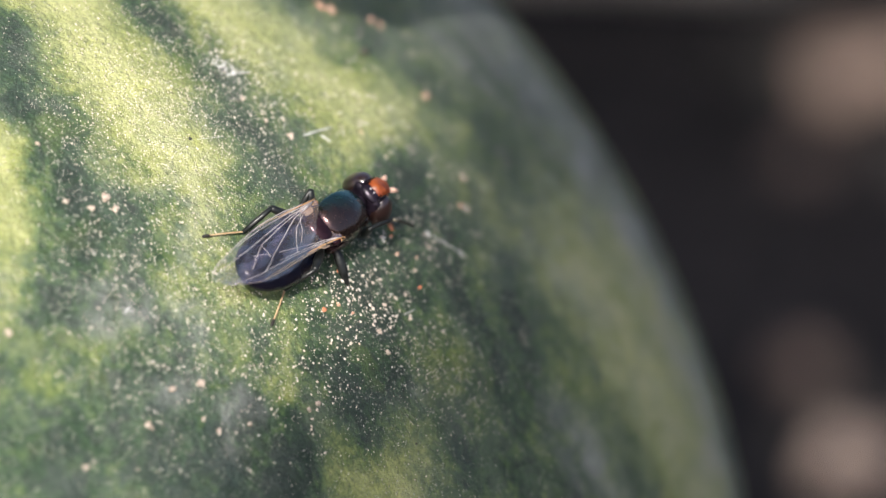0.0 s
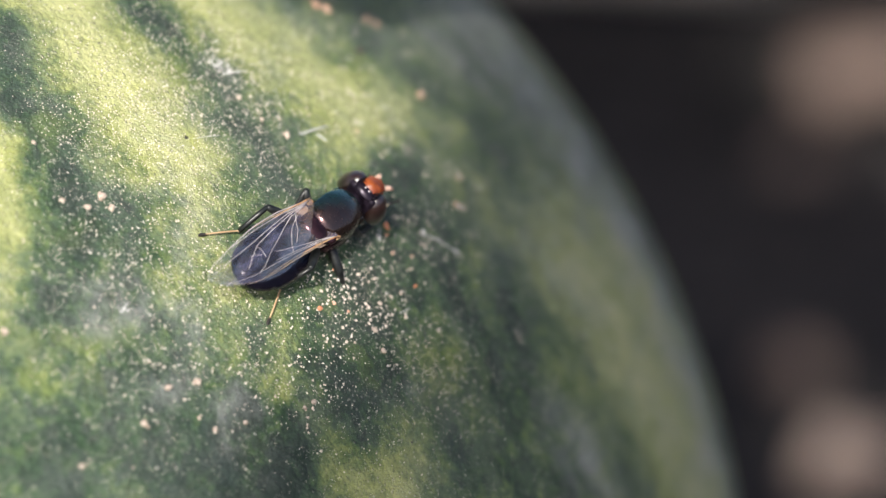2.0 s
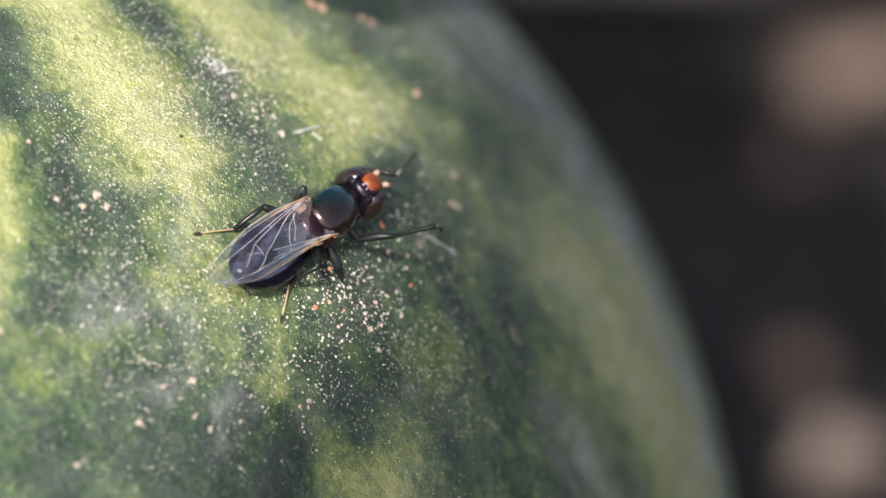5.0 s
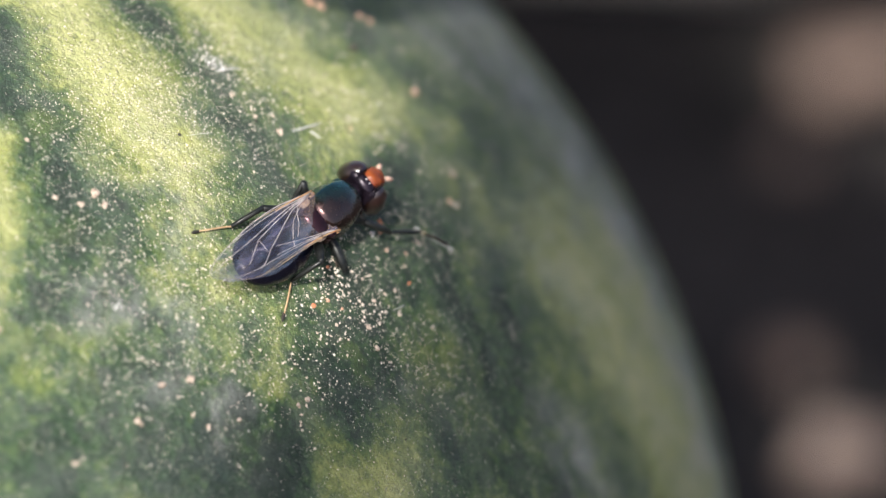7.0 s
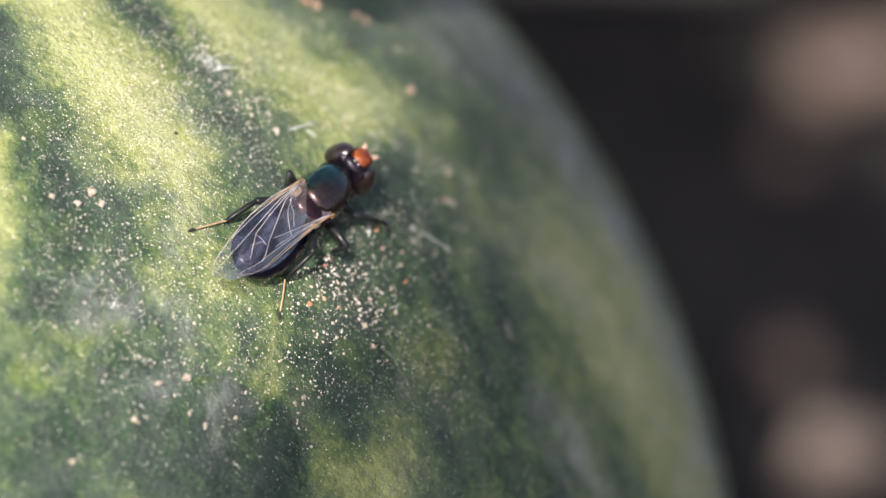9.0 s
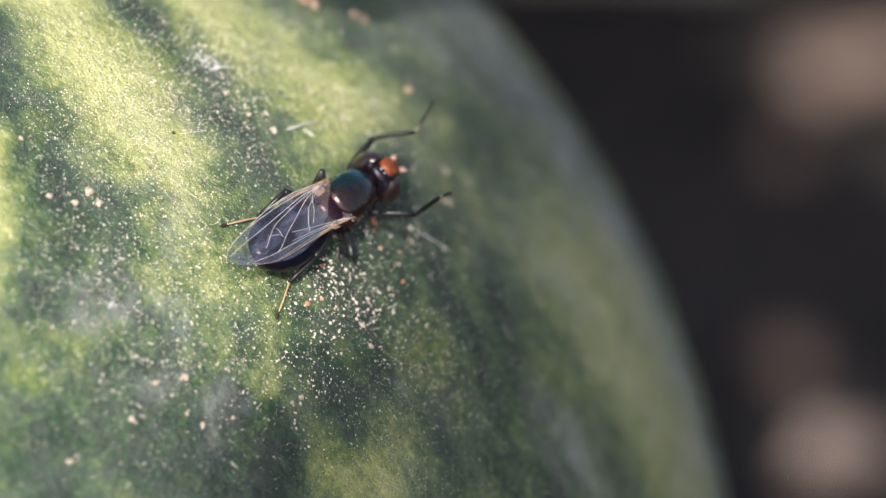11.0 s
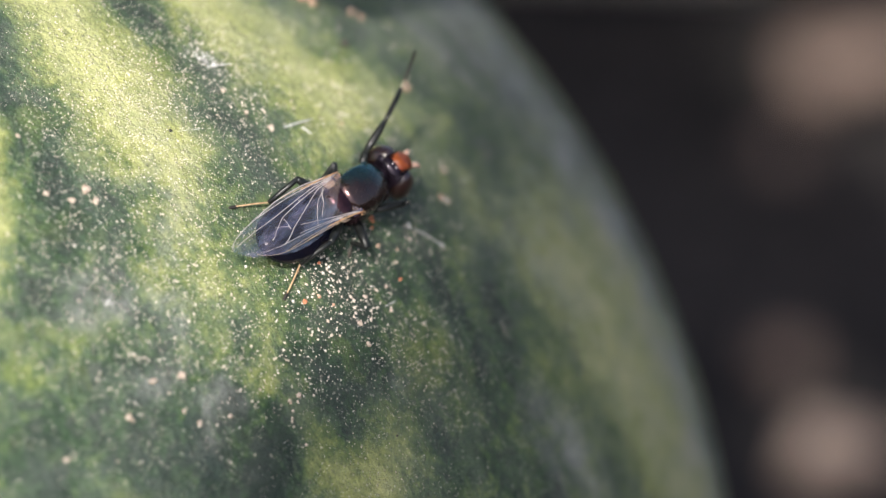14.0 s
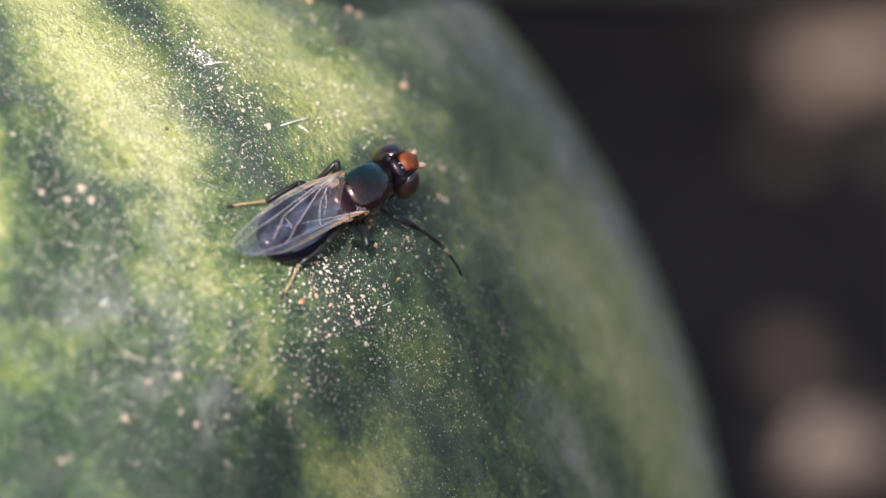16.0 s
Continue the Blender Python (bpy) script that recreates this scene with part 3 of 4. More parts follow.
def grains():
    k = 0
    for rows, material, label, group in (
            (PALE_GRAINS, GRAIN, "pale cream dust grain lying on the rind", "pale grains"), (PINK_GRAINS, PINK, "pinkish brown soil grain lying on the rind", "pink grains"),
            (ORANGE_GRAINS, ORANGE, "bright orange pollen grain lying on the rind", "orange grains"), (DARK_CRUMBS, CRUMB, "dark crumb of soil lying on the rind", "dark crumbs")):
        for lat, lon, size in rows:
            k += 1
            ob = thing("dust_grain", grain_mesh(k, 6 if size > 0.09 else 3, size * 0.80), material, label, "grain", group)
            seat(ob, lat, lon, size * 0.35, k * 47)
    for i, (a0, b0, a1, b1, r) in enumerate(FIBRES):
        r *= 0.75
        p, q = on_melon(a0, b0, r), on_melon(a1, b1, r + 0.02)
        mid = (p + q) / 2 + normal_at((a0 + a1) / 2, (b0 + b1) / 2) * (0.02 + (p - q).length ** 2 / 224)
        thing("plant_fibre", tube([p, (p + mid) / 2, mid, (mid + q) / 2, q], [r * 0.6, r, r * 0.75, r * 0.95, r * 0.45], 7), FLUFF, "white splinter of dry plant fibre on the rind", "fibre", "fibres")
    rnd = random.Random(5)
    for lat, lon, size in ((-18.3, -47.7, 0.22), (-17.8, -48.2, 0.16), (-8.7, -32.6, 0.16), (-3.5, -55.4, 0.10), (-5.2, -53.6, 0.11), (-6.1, -50.2, 0.13), (-5.6, -57.9, 0.10)):
        bm = bmesh.new()
        for _ in range(7):
            c = Vector((rnd.gauss(0, 0.5), rnd.gauss(0, 0.4), rnd.uniform(0.02, 0.25))) * size
            d = Vector((rnd.uniform(-1, 1), rnd.uniform(-1, 1), rnd.uniform(-0.3, 0.3))) * size
            tube([c - d * 0.5, c + Vector((0, 0, 0.1 * size)), c + d * 0.5], [0.006, 0.010, 0.005], 5, bm)
        for _ in range(9):
            c = Vector((rnd.gauss(0, 0.45), rnd.gauss(0, 0.4), rnd.uniform(0.0, 0.2))) * size
            own = grain_mesh(rnd.randrange(999), 1, size * rnd.uniform(0.12, 0.3))
            for v in own.verts:
                v.co += c * MM
            join(bm, own)
        seat(thing("dust_fluff", bm, FLUFF, "tuft of whitish dusty fluff on the rind", "fluff", "fluff tufts"), lat, lon, 0.0, 0)


melon()
ground()
clod(46, 50, 4, CLOD, 1.3, "dry pale brown clod of soil on the ground")
clod(33.6, 55.2, 2.0, CLOD, 2.3, "dry pale brown clod of soil on the ground")
clod(31.8, 62.6, 1.0, CLOD_BROWN, 3.3, "brown clod of soil on the ground")
clod(40.5, 92, 3, CLOD_BROWN, 4.1, "brown clod of soil on the ground")
clod(43, 87, 3, CLOD_BROWN, 6.6, "brown clod of soil on the ground")
clod(32.2, 76.4, 0.8, CLOD_BROWN, 7.7, "brown clod of soil on the ground")
clod(33.9, 82.0, 1.4, CLOD_BROWN, 8.2, "brown clod of soil on the ground")
clod(36.3, 82.6, 1.3, CLOD_BROWN, 5.2, "brown clod of soil on the ground")
rnd_soil = random.Random(3)
for i in range(46):
    cx, cy = rnd_soil.uniform(-75, 95), rnd_soil.uniform(-70, 150)
    if math.hypot(cx, cy) < 34 or (18 < cx < 52 and 45 < cy < 105):
        continue
    clod(cx, cy, rnd_soil.uniform(2, 7), CLOD_BROWN if i % 3 else CLOD, i * 1.37, "small clod of dry soil on the ground", group="small clods on the soil")
thing("dry_twig", tube([(8, 92, 0.2), (17, 89, 0.9), (24, 88.4, 1.0), (31, 88.8, 0.6), (44, 95, 0.0)], [1.7, 2.0, 1.9, 2.1, 1.7], 10), STALK, "grey dry twig lying on the soil", "twig")
# leaves out of view, added only to shade parts of the soil and rind
leaf((23, 68.5, 0), 120, 14, 20, 0.08)
leaf((8, 92, 0), 130, 17, 80, 0.2)
leaf((21, 85, 0), 125, 9, 60, 0.1)
leaf((24, 104, 0), 150, 14, 50, 0.15)
leaf((26, 50, 0), 120, 7.5, 10, 0.1)
leaf((41.7, -5.6, 50.7), 320, 24.2, 33, 0.0)
leaf((38, 66, 0), 120, 7.0, 40, 0.1)
leaf((37, 91, 0), 130, 6.5, 25, 0.25)
leaf((24.7, -20.1, 43.6), 320, 12.4, 12, 0.0)
grains()
dust()


# ---- fly ----
def fly_matrix(lat, lon, heading, pitch=0.0, roll=0.0):
    """The fly's pose on the rind; heading 0 looks towards falling longitude and grows to its left."""
    up = normal_at(lat, lon)
    north = (AXIS - up * AXIS.dot(up)).normalized()
    east = north.cross(up)
    if east.dot(EASTWARD) < 0:
        east = -east
    x = (-east * math.cos(radians(heading)) - north * math.sin(radians(heading))).normalized()
    m = Matrix((x, up.cross(x), up)).transposed().to_4x4()
    return Matrix.Translation(on_melon(lat, lon) * MM) @ m @ pose(0, 0, 0, roll, -pitch, 0) @ pose(0.32 * MM, 0, -0.32 * MM)


# edges of the two wings from base to tip: along, front edge, hind edge
LEFT_WING = ((-0.45, -1.2, -1.9, -2.5, -3.1, -3.8, -4.25, -4.54), (0.66, 0.79, 0.85, 0.85, 0.79, 0.68, 0.58, 0.42), (0.46, -0.15, -0.48, -0.56, -0.50, -0.24, -0.02, 0.30))
RIGHT_WING = ((-0.45, -1.05, -1.9, -2.5, -3.0, -3.4, -3.7, -3.9), (-0.58, -0.50, -0.45, -0.43, -0.40, -0.32, -0.19, -0.05), (-0.44, 0.05, 0.36, 0.46, 0.46, 0.36, 0.18, 0.0))


def wing_point(u, v, s):
    """A place on a wing: u from base to tip, v from hind edge to front edge, s the side."""
    xs, lead, trail = LEFT_WING if s > 0 else RIGHT_WING
    k = min(u * 7, 6.9999)
    i = int(k)
    f = k - i

    def edge(p):
        a, b, c, d = p[max(0, i - 1)], p[i], p[i + 1], p[min(7, i + 2)]
        return b + 0.5 * f * (c - a + f * (2 * a - 5 * b + 4 * c - d + f * (3 * (b - c) + d - a)))

    x, y0, y1 = edge(xs), edge(trail), edge(lead)
    y = y0 + (y1 - y0) * v
    z = 1.44 - 0.46 * u - 0.10 * max(0, v - 0.5) * math.sin(math.pi * u) + (0.06 if s > 0 else 0.0) + 0.02 * math.sin(v * 9) * math.sin(math.pi * u)
    return Vector((x, y, z))


# veins of a wing, from the front edge backwards
VEINS = [
    [(0.0, 0.9), (0.2, 1.0), (0.4, 1.0), (0.6, 1.0), (0.78, 1.0), (0.9, 1.0), (0.97, 1.0), (1.0, 0.5)],
    [(0.0, 0.85), (0.12, 0.94), (0.28, 0.97), (0.42, 1.0)],
    [(0.02, 0.82), (0.18, 0.91), (0.33, 0.93), (0.48, 0.945), (0.62, 0.98)],
    [(0.03, 0.78), (0.17, 0.84), (0.31, 0.81), (0.48, 0.78), (0.66, 0.77), (0.92, 0.70)],
    [(0.04, 0.74), (0.14, 0.79), (0.31, 0.75), (0.48, 0.69), (0.57, 0.54), (0.63, 0.38)],
    [(0.06, 0.72), (0.16, 0.73), (0.28, 0.59), (0.45, 0.42), (0.59, 0.20)],
    [(0.12, 0.72), (0.15, 0.58), (0.18, 0.38), (0.24, 0.24)],
    [(0.10, 0.66), (0.20, 0.52), (0.27, 0.30), (0.30, 0.18)],
    [(0.48, 0.42), (0.47, 0.56), (0.48, 0.69)],
    [(0.30, 0.755), (0.31, 0.81)],
]


def build_wing(s, fly):
    bm = bmesh.new()
    n, w = 30, 14
    rows = [[bm.verts.new(wing_point(i / n, k / w, s) * MM) for k in range(w + 1)] for i in range(n + 1)]
    for a, b in zip(rows, rows[1:]):
        for k in range(w):
            bm.faces.new((a[k], a[k + 1], b[k + 1], b[k]))
    bmesh.ops.remove_doubles(bm, verts=bm.verts, dist=1e-7)
    wing = part("wing", bm, WING, fly, "clear iridescent wing with pale veins")
    for i, way in enumerate(VEINS if s > 0 else VEINS[:6]):
        pts = []
        for (u0, v0), (u1, v1) in zip(way, way[1:]):
            pts += [wing_point(u0 + (u1 - u0) * q / 3, v0 + (v1 - v0) * q / 3, s) for q in range(3)]
        pts.append(wing_point(*way[-1], s))
        r0, r1 = (0.008, 0.006) if s < 0 else (0.013, 0.008) if i < 2 else (0.010, 0.007) if i < 6 else (0.006, 0.005)
        part("vein" if i else "costa", tube(pts, [r0 + (r1 - r0) * k / (len(pts) - 1) for k in range(len(pts))], 6), VEIN_AMBER if (s < 0 and i < 3) or i == 1 else VEIN, wing)
    return wing


def build_fly():
    fly = tagged(new("fly"), "metallic green-black fly with orange face and clear wings", "fly")

    def thorax_shape(p):
        q = p.copy()
        q.y *= 1 - 0.16 * max(0, p.x) ** 2 - 0.10 * max(0, -p.x) ** 3
        k = max(abs(p.x), abs(p.y), abs(p.z)) ** 0.22
        q *= 1 / max(0.86, k) if k else 1
        if p.z > 0:
            q.z *= 1 - 0.025 * math.exp(-((p.x + 0.1) / 0.12) ** 2)
        return q

    def belly(p):
        q = p.copy()
        g = 1 - 0.035 * max(0, math.sin(p.x * 9.5)) ** 6
        q.y *= g * (1 + 0.10 * max(0, -p.x) ** 2)
        q.z *= g * (0.8 if p.z < 0 else 1)
        return q

    def brow(p):
        q = p.copy()
        k = max(abs(p.x), abs(p.y), abs(p.z)) ** 0.3
        q *= 1 / max(0.86, k)
        q.y *= 1 - 0.30 * max(0, p.x) - 0.10 * max(0, -p.x)
        return q * (1 + 0.05 * noise.noise(p * 3))

    def eye_shape(p):
        q = p.copy()
        q.y *= 0.86 + 0.14 * p.z
        q.x *= 1 + 0.08 * p.x * p.z
        return q

    tilt = Euler((0, radians(4), 0)).to_matrix()
    part("thorax", ball((0.10, 0, 1.02), (0.92, 0.67, 0.67), 64, 44, thorax_shape), THORAX, fly, "metallic green-black thorax")
    part("scutellum", ball((-0.78, 0, 1.24), (0.36, 0.54, 0.24), 32, 20), SCUT, fly, "dark purple scutellum")
    for s in (1, -1):
        part("shoulder", ball((0.70, 0.44 * s, 1.14), (0.20, 0.15, 0.20), 24, 16), THORAX, fly, "metallic green-black shoulder knob")
        part("callus", ball((-0.50, 0.50 * s, 1.26), (0.22, 0.13, 0.14), 24, 16, None, Euler((0, 0, radians(-14 * s))).to_matrix()), SCUT, fly, "glossy purple knob above the wing base")
        part("flank", ball((0.05, 0.50 * s, 0.82), (0.62, 0.20, 0.40), 32, 20, thorax_shape), SCUT, fly, "dark purple flank plate")
    part("abdomen", ball((-2.02, 0.03, 0.74), (1.53, 0.84, 0.50), 80, 40, belly, tilt), ABDOMEN, fly, "dark blue-black abdomen")
    part("neck", tube([(0.85, 0, 1.08), (1.02, 0, 1.14), (1.2, 0, 1.18)], [0.30, 0.24, 0.3], 16), HEAD, fly)
    head = part("head", ball((1.28, 0, 1.20), (0.27, 0.60, 0.43), 40, 28, brow), HEAD, fly, "glossy purple-black back of the head")
    for s in (1, -1):
        part("compound_eye", ball((1.39, 0.47 * s, 1.20), (0.335, 0.30, 0.475), 48, 32, eye_shape, Euler((radians(28 * s), radians(-10), radians(6 * s))).to_matrix()), EYE_RED, head, "dark brownish red compound eye")
        turn = 0.10 if s > 0 else 0.20
        part("antenna", tube([(1.84, 0.09 * s, 1.30), (1.94, 0.09 * s + 0.3 * turn * s, 1.34), (2.07, 0.09 * s + 0.65 * turn * s, 1.36), (2.20, 0.09 * s + turn * s, 1.32)], [0.05, 0.064, 0.076, 0.05], 12), ANTENNA, head, "short pale orange antenna")
        part("arista", tube([(2.06, 0.09 * s + 0.6 * turn * s, 1.38), (2.16, 0.2 * s, 1.45), (2.28, 0.3 * s, 1.47)], [0.011, 0.008, 0.004], 5), TARSUS_DARK, head)
        part("orbit_plate", ball((1.36, 0.30 * s, 1.56), (0.24, 0.06, 0.10), 20, 12, None, Euler((0, radians(14), 0)).to_matrix()), HEAD, head)
        for k in range(3):
            x = 1.24 + 0.16 * k
            part("orbital_bristle", tube([(x, 0.25 * s, 1.64 - 0.03 * k), (x - 0.02, 0.28 * s, 1.74 - 0.03 * k), (x - 0.08, 0.32 * s, 1.80 - 0.03 * k)], [0.013, 0.009, 0.003], 5), TARSUS_DARK, head)
    part("face", ball((1.52, 0, 1.27), (0.46, 0.35, 0.43), 36, 24, brow, Euler((0, radians(24), 0)).to_matrix()), FRONS, head, "orange face")
    part("vertex_plate", ball((1.20, 0, 1.52), (0.20, 0.34, 0.13), 24, 14, None, Euler((0, radians(-12), 0)).to_matrix()), HEAD, head, "glossy violet-black crown of the head")
    part("mouthparts", tube([(1.55, 0, 0.9), (1.62, 0, 0.68), (1.72, 0, 0.55)], [0.20, 0.13, 0.16], 12), HEAD, head)
    for k, (y, x) in enumerate(((0, 1.30), (0.07, 1.19), (-0.07, 1.19))):
        part("ocellus", ball((x, y, 1.65), (0.03, 0.03, 0.025), 12, 8), VEIN, head)
    for s in (1, -1):
        build_wing(s, fly)
        part("wing_root", tube([wing_point(q / 20, 0.93, s) + Vector((0, 0, 0.01)) for q in range(6)], [0.018, 0.016, 0.014, 0.012, 0.010, 0.007], 8), AMBER, fly, "amber root of the wing's front edge")
        part("wing_base", ball((-0.42, 0.58 * s, 1.34), (0.15, 0.09, 0.09) if s > 0 else (0.11, 0.05, 0.06), 16, 10), AMBER, fly, "amber wing base")
        part("calypter", ball((-0.80, 0.52, 1.37) if s > 0 else (-0.90, -0.44, 1.25), (0.22, 0.15, 0.05) if s > 0 else (0.24, 0.11, 0.025), 24, 14), CALYPTER, fly, "whitish flap behind the wing base")
    hairs = random.Random(8)
    for x, y, z, dx, dy, dz in [(-1.1, 0.2, 1.45, -0.35, 0.1, 0.12), (-1.1, -0.2, 1.45, -0.35, -0.1, 0.12), (-0.95, 0.38, 1.38, -0.25, 0.2, 0.12), (-0.95, -0.38, 1.38, -0.25, -0.2, 0.12),
                                (1.3, 0.2, 1.63, -0.1, 0.1, 0.22), (1.3, -0.2, 1.63, -0.1, -0.1, 0.22), (1.45, 0.24, 1.58, 0.12, 0.1, 0.2), (1.45, -0.24, 1.58, 0.12, -0.1, 0.2)] + \
            [(hairs.uniform(-0.6, 0.8), s * hairs.uniform(0.5, 0.62), hairs.uniform(1.28, 1.42), hairs.uniform(-0.2, 0), s * 0.12, 0.14) for s in (1, -1) for _ in range(7)]:
        part("bristle", tube([(x, y, z), (x + dx * 0.5, y + dy * 0.5, z + dz * 0.7), (x + dx, y + dy, z + dz)], [0.014, 0.010, 0.003], 5), TARSUS_DARK, fly)
    return fly


FLY = build_fly()


# ---- legs: every segment is a part of the fly that runs along its own x ----
def limb(name, length, radii, material, label="", pale=0.0):
    n = len(radii) - 1
    bm = tube([(-0.02, 0, 0)] + [(length * i / n, 0, 0.03 * length * math.sin(math.pi * i / n)) for i in range(n + 1)] + [(length + 0.02, 0, 0)],
              [radii[0] * 0.5, *radii, radii[-1] * 0.5], 12)
    ob = part(name, bm, material, FLY, label)
    if pale:
        part("ring", tube([(length * 0.0, 0, 0), (length * pale * 0.5, 0, 0.03 * length * 0.5), (length * pale, 0, 0.03 * length * 0.9)], [r * 1.12 for r in (radii[0], radii[0], radii[1])], 12), PALE_RING, ob, "whitish ring at the foot's root")
    return ob


def tarsus(length, material, tip_material, pale=0.0, thick=1.0):
    """Five beads in a row, the last with two claws."""
    ob = limb("tarsus", length, [r * thick for r in (0.045, 0.042, 0.046, 0.040, 0.045, 0.038, 0.045, 0.036, 0.046, 0.03)], material, "", pale)
    part("foot", ball((length * 0.91, 0, 0.004), (0.15, 0.050, 0.042), 14, 8), tip_material, ob)
    return ob


def aimed(p, q):
    """The pose of a limb from p to q, in mm."""
    d = (q - p).normalized()
    up = Vector((0, 0, 1)) if abs(d.z) < 0.98 else Vector((1, 0, 0))
    y = up.cross(d).normalized()
    return Matrix.Translation(p * MM) @ Matrix((d, y, d.cross(y))).transposed().to_4x4()


def bend(hip, ankle, a, b, pole):
    """The knee of a leg with upper length a and lower length b."""
    d = ankle - hip
    r = min(d.length, (a + b) * 0.999)
    x = (a * a - b * b + r * r) / (2 * r)
    h = math.sqrt(max(0.0001, a * a - x * x))
    d.normalize()
    side = (pole - d * pole.dot(d)).normalized()
    return hip + d * x + side * h


# time, latitude, longitude, heading, pitch, roll of the fly
FLY_ROWS = [
    (0.0, -7.68, -45.33, 4.1, 1.6, -6.1), (0.5, -7.67, -45.33, 4.7, 1.8, -6.4), (1.0, -7.71, -45.34, 4.7, 1.9, -5.6), (1.5, -7.69, -45.28, 4.7, 1.9, -5.8),
    (2.0, -7.67, -45.30, 4.7, 1.7, -6.2), (2.5, -7.70, -45.29, 4.8, 2.0, -5.6), (3.0, -7.69, -45.33, 4.8, 1.9, -5.8), (3.5, -7.67, -45.33, 4.7, 2.0, -5.8),
    (4.0, -7.68, -45.29, 4.8, 2.0, -5.5), (6.5, -7.91, -45.91, 6.1, 3.1, -1.6), (7.0, -7.89, -45.93, 6.0, 3.1, -1.5), (7.5, -7.87, -45.91, 6.0, 2.9, -1.8),
    (8.0, -7.62, -45.98, 4.4, 3.2, -1.7), (8.5, -8.01, -46.16, 7.0, 3.8, -2.1), (9.0, -8.52, -46.21, 11.5, 3.3, -2.8), (11.5, -7.70, -47.83, 3.8, 3.2, -3.7),
    (12.0, -7.74, -47.84, 3.9, 3.0, -3.6), (12.5, -7.72, -47.86, 3.8, 3.3, -3.9), (13.0, -7.23, -48.39, 0.6, 4.0, -4.5), (13.5, -7.72, -48.74, 3.1, 5.4, -3.0),
    (14.0, -7.74, -48.75, 2.9, 5.6, -2.3), (14.5, -7.92, -48.98, 4.0, 6.5, -2.6), (15.0, -7.87, -49.04, 3.4, 6.6, -2.3), (15.5, -7.68, -49.14, 2.4, 7.4, -2.8),
    (16.0, -7.58, -49.24, 1.5, 7.8, -1.8),
]
FORE = (0.5, 0.95, 1.1, 1.15)
STEPS = sorted({round(i * 0.125, 3) for i in range(129)} | {r[0] for r in FLY_ROWS})


def blend(rows, t):
    """The row at t, eased between its neighbours."""
    if t <= rows[0][0]:
        return rows[0][1:]
    for a, b in zip(rows, rows[1:]):
        if t <= b[0]:
            k = (t - a[0]) / (b[0] - a[0])
            k = k * k * (3 - 2 * k)
            return [p + (q - p) * k for p, q in zip(a[1:], b[1:])]
    return rows[-1][1:]


def heading_of(az, el):
    a, e = radians(az), radians(el)
    return Vector((math.cos(a) * math.cos(e), math.sin(a) * math.cos(e), math.sin(e)))


def fore_directions(rows, t):
    """Directions of the four limbs of a fore leg at t."""
    for a, b in zip(rows, rows[1:]):
        if t <= b[0]:
            k = max(0, (t - a[0]) / (b[0] - a[0]))
            k = k * k * (3 - 2 * k)
            out = []
            for i in range(4):
                p, q = heading_of(*a[1 + 2 * i:3 + 2 * i]), heading_of(*b[1 + 2 * i:3 + 2 * i])
                turn = p.rotation_difference(q)
                out.append(Matrix.Rotation(turn.angle * k, 3, turn.axis if turn.angle > 1e-6 else Vector((0, 0, 1))) @ p)
            return out


def fore_leg(side, rows):
    """A lifted, waving fore leg."""
    hip = Vector((0.7, -0.42, 0.7)) if side < 0 else Vector((0.85, 0.45, 0.85))
    limbs = [limb("coxa", FORE[0], [0.12, 0.12, 0.095], LEG), limb("femur", FORE[1], [0.075, 0.105, 0.108, 0.09, 0.066], LEG),
             limb("tibia", FORE[2], [0.054, 0.064, 0.068, 0.066, 0.054], LEG), tarsus(FORE[3], TARSUS_DARK, TARSUS_DARK, 0.22, 0.9)]
    keys = [[] for _ in limbs]
    for t in STEPS:
        p = hip.copy()
        for d, length, key in zip(fore_directions(rows, t), FORE, keys):
            q = p + d * length
            key.append((t, aimed(p, q)))
            p = q
    for ob, key in zip(limbs, keys):
        walk(ob, key)


def standing_leg(hip, feet, lengths, thick, pole, lift, material, inward=0.0):
    """A leg whose foot stays where it stands on the rind: feet are rows of time, latitude, longitude."""
    a, b, c = lengths
    limbs = [limb("femur", a, [0.07 * thick, 0.115 * thick, 0.11 * thick, 0.075 * thick], LEG), limb("tibia", b, [0.058 * thick, 0.066 * thick, 0.066 * thick, 0.055 * thick], LEG), tarsus(c, material, TARSUS_DARK, 0.0, 0.58)]
    keys = [[] for _ in limbs]
    for t in STEPS:
        m = fly_matrix(*blend(FLY_ROWS, t)).inverted()
        lat, lon = blend(feet, t)
        tip = (m @ (on_melon(lat, lon, 0.04) * MM)) / MM
        back = hip - tip
        flat = (Vector((back.x, back.y, 0)).normalized() + Vector((0, inward, 0))).normalized()
        ankle = tip + (flat * math.cos(lift) + Vector((0, 0, math.sin(lift)))) * c
        far = ankle - hip
        if far.length > (a + b) * 0.99:
            ankle = hip + far.normalized() * (a + b) * 0.99
        knee = bend(hip, ankle, a, b, pole)
        for key, p, q in zip(keys, (hip, knee, ankle), (knee, ankle, tip)):
            key.append((t, aimed(p, q)))
    for ob, key in zip(limbs, keys):
        walk(ob, key)


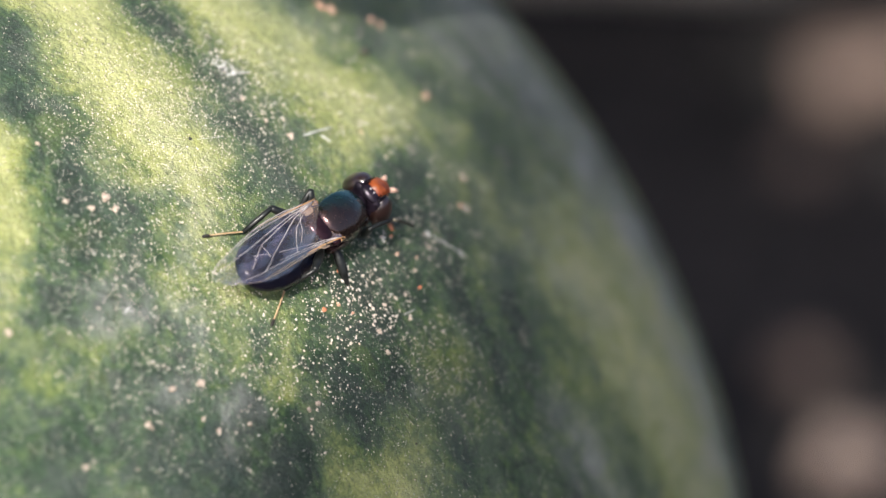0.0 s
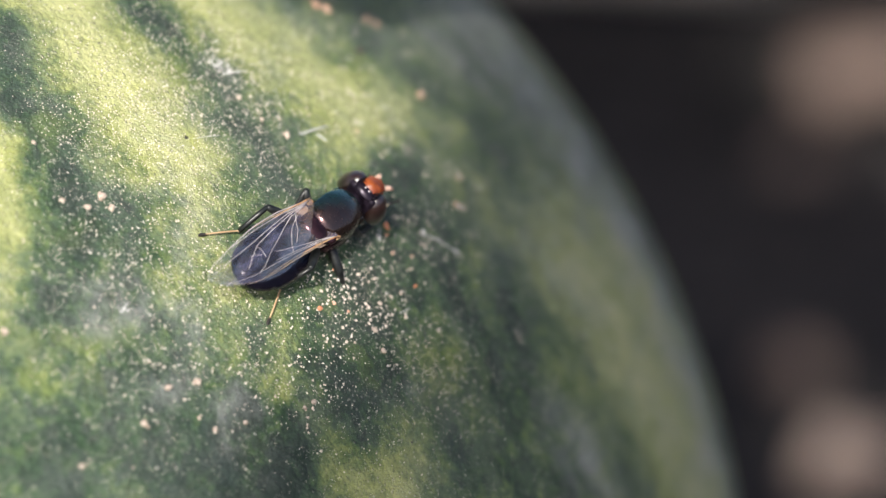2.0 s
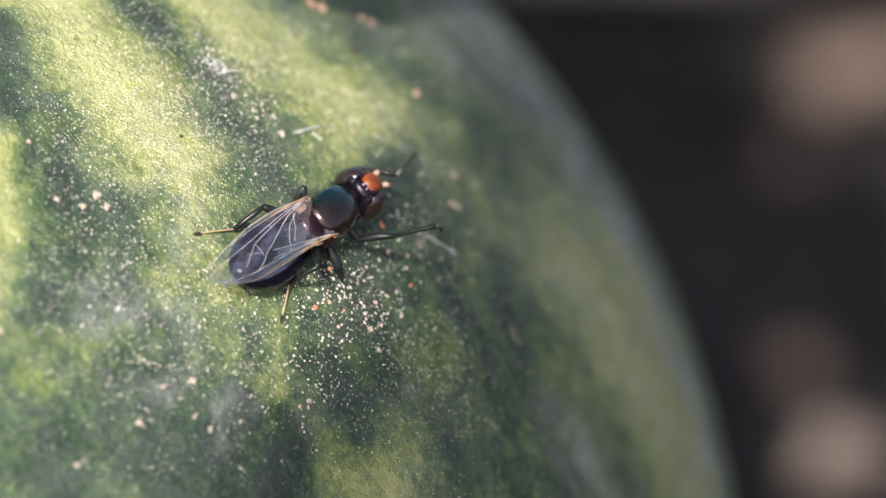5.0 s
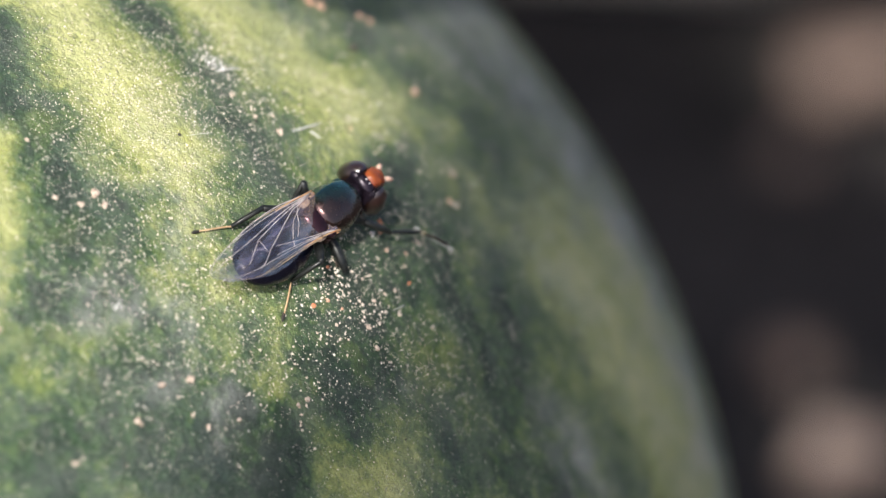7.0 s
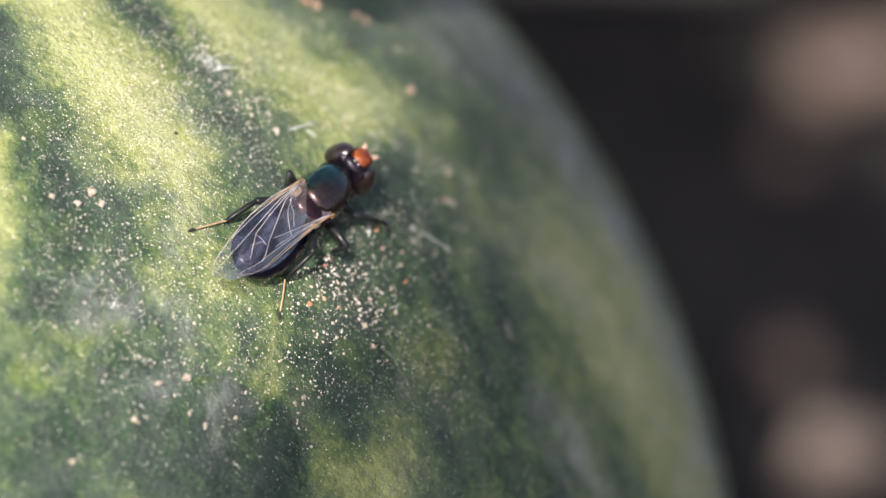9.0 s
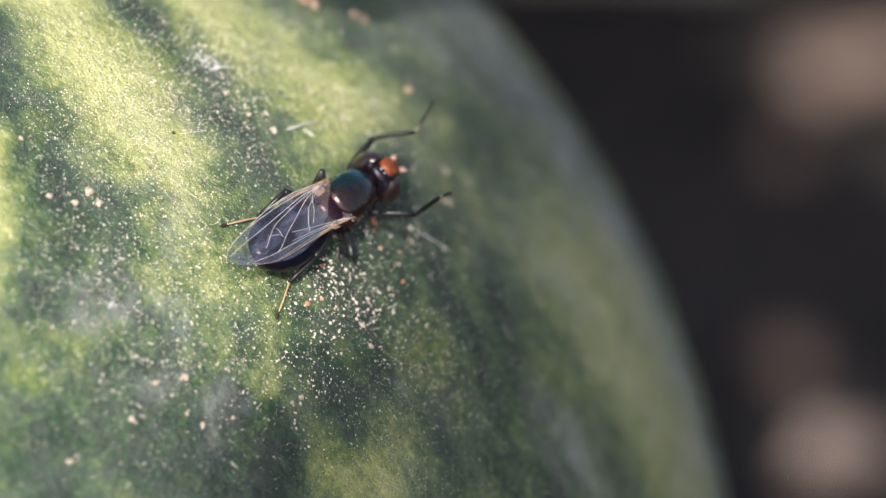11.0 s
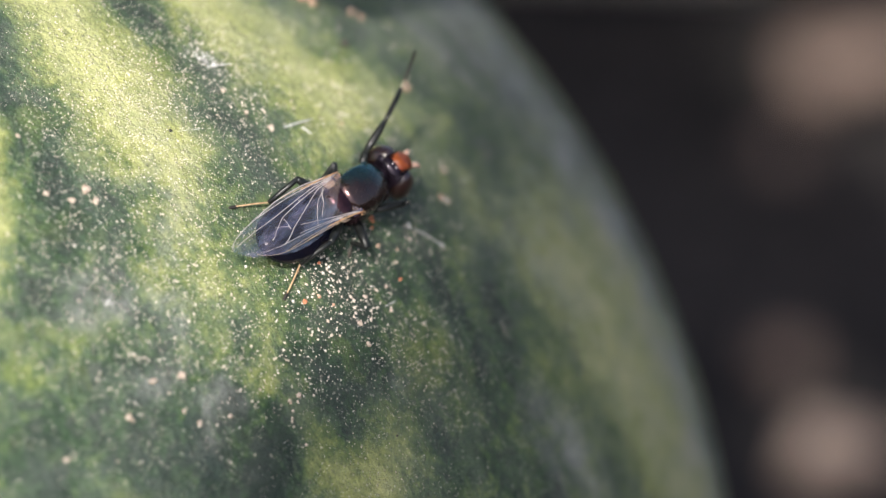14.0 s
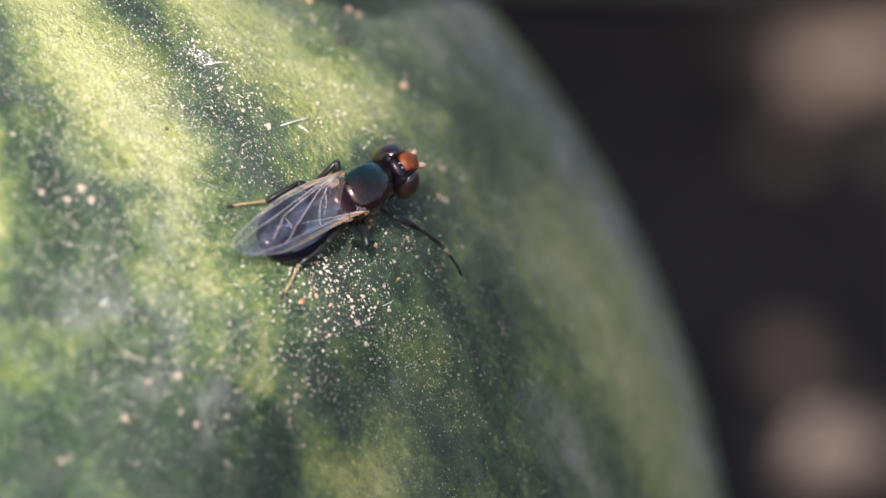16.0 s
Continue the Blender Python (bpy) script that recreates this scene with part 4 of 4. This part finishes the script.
def motions():
    walk(FLY, [(t, fly_matrix(*blend(FLY_ROWS, t))) for t in STEPS])
    # time, then azimuth and elevation of coxa, femur, tibia and tarsus
    fore_leg(-1, [
        (0.0, -31, -30, -169, 62, -3, -15, -19, -27), (0.5, -31, -30, 3, 2, 118, 1, -28, -3), (1.0, -31, -30, 3, 2, 159, 64, -10, -18),
        (1.5, -31, -30, 3, 2, 178, 71, -17, -28), (2.0, -31, -30, 3, 2, 178, 61, 1, -27), (2.5, -140, 30, -25, -5, -140, 45, -10, -46),
        (3.0, -3, -11, -126, 45, 10, -22, 1, -22), (3.5, -59, -35, -72, 9, -118, 27, -54, -37), (4.0, -138, 25, -30, 9, -2, -44, -153, 48),
        (4.7, -31, -30, -169, 62, -3, -15, -19, -27), (5.3, -141, 32, -26, -13, -161, 46, 13, -57), (5.9, -136, 27, -23, 9, -28, -39, -156, 37),
        (6.5, -52, -29, -22, 7, -120, 46, -41, -27), (7.0, -34, -5, -42, -11, -24, -8, -114, 48), (7.5, -141, 32, -26, -13, -161, 46, 13, -57),
        (8.0, -136, 27, -23, 9, -28, -39, -156, 37), (8.5, -50, -41, -20, 4, -137, 46, -15, -50), (9.0, -69, -17, -45, -9, -162, 50, -11, -51),
        (9.8, -31, -30, 3, 2, 118, 1, -28, -3), (10.6, -144, 36, -14, -1, -170, 50, 6, -43), (11.5, -18, 4, -131, 45, -1, 45, -5, -8),
        (12.0, -143, 24, -26, -13, -167, 28, -170, 36), (12.5, -146, 15, -22, -24, -171, 22, -161, 21), (13.0, -150, 15, -18, -25, -176, 16, -164, 23),
        (13.5, -73, 9, -36, 4, -48, 3, -37, -20), (14.0, -144, 36, -14, -1, -170, 50, 6, -43), (14.5, -34, -25, -56, 15, -149, 47, -8, -46),
        (15.0, -67, -4, -7, 10, -33, -6, -28, -14), (15.5, -64, 1, -42, -3, -42, -20, -118, 39), (16.0, -68, -9, -41, -15, -106, 37, -53, -35),
    ])
    fore_leg(1, [
        (0.0, -7, -54, -1, 3, -141, 2, 0, -1), (0.5, -7, -54, -1, 3, -141, 2, 0, -1), (1.0, -7, -54, -1, 3, -141, 2, 0, -1),
        (1.5, -7, -54, -1, 3, -141, 2, 0, -1), (2.0, -7, -54, -1, 3, -141, 2, 0, -1), (2.5, 32, -9, 16, -17, 25, 2, 33, -2),
        (3.0, 60, -36, 46, 0, 156, 53, 21, -42), (3.5, 44, 39, 12, -22, 15, -35, 153, 70), (4.0, 48, 37, 29, 20, 30, 8, 37, 8),
        (4.7, -7, -54, -1, 3, -141, 2, 0, -1), (5.3, 37, 12, 7, 1, 19, 11, 20, -6), (5.9, 49, -30, 55, 32, 31, -29, 171, 50),
        (6.5, 42, -44, 140, 70, 8, -31, 15, -33), (7.0, -7, -54, -1, 3, -141, 2, 0, -1), (7.5, 37, 12, 7, 1, 19, 11, 20, -6),
        (8.0, 49, -30, 55, 32, 31, -29, 171, 50), (8.5, -7, -54, -1, 3, -141, 2, 0, -1), (9.0, -7, -54, -1, 3, -141, 2, 0, -1),
        (9.8, -7, -54, -1, 3, -141, 2, 0, -1), (10.6, 48, 36, 26, 29, 26, 10, 33, 14), (11.5, -7, -54, -1, 3, -141, 2, 0, -1),
        (12.0, 42, 40, 15, 13, 15, -2, 24, -2), (12.5, -7, -54, -1, 3, -141, 2, 0, -1), (13.0, -7, -54, -1, 3, -141, 2, 0, -1),
        (13.5, -7, -54, -1, 3, -141, 2, 0, -1), (14.0, 48, 36, 26, 29, 26, 10, 33, 14), (14.5, -7, -54, -1, 3, -141, 2, 0, -1),
        (15.0, 27, -30, 16, 1, 161, 58, 23, -32), (15.5, -7, -54, -1, 3, -141, 2, 0, -1), (16.0, -7, -54, -1, 3, -141, 2, 0, -1),
    ])
    hind_left = [(0, -10.38, -38.98), (9.2, -10.38, -38.98), (10.2, -9.79, -41.1), (12.6, -9.79, -41.1), (12.9, -10.29, -42.42), (16, -10.29, -42.42)]
    hind_right = [(0, -4.62, -39.79), (4.4, -4.62, -39.79), (5.2, -4.17, -41.09), (12.5, -4.17, -41.09), (12.9, -4.72, -42.30), (16, -4.72, -42.30)]
    mid_right = [(0, -5.52, -45.94), (4.6, -5.52, -45.94), (5.4, -5.54, -46.48), (9.4, -5.54, -46.48), (10.4, -5.6, -47.08), (12.6, -5.6, -47.08), (13.0, -5.34, -48.1), (16, -5.34, -48.33)]
    mid_left = [(0, -9.44, -44.26), (4.6, -9.44, -44.26), (5.4, -9.62, -44.83), (9.4, -9.62, -44.83), (10.4, -9.52, -46.82), (12.7, -9.52, -46.82), (13.1, -9.66, -48.03), (16, -9.66, -48.03)]
    standing_leg(Vector((-0.55, 0.36, 0.65)), hind_left, (1.31, 0.93, 1.19), 1.15, Vector((0, 0.55, 1)), 0.10, TARSUS)
    standing_leg(Vector((-0.55, -0.36, 0.65)), hind_right, (1.35, 0.97, 1.15), 1.1, Vector((0, -0.3, 1)), 0.15, TARSUS, 0.20)
    standing_leg(Vector((-0.20, 0.42, 0.60)), mid_left, (0.90, 0.80, 0.36), 1.15, Vector((-0.25, 0.85, 1)), 0.6, TARSUS_DARK)
    standing_leg(Vector((-0.05, -0.40, 0.60)), mid_right, (1.12, 0.54, 0.26), 1.15, Vector((-0.1, -0.7, 0.8)), 0.6, TARSUS_DARK)


motions()
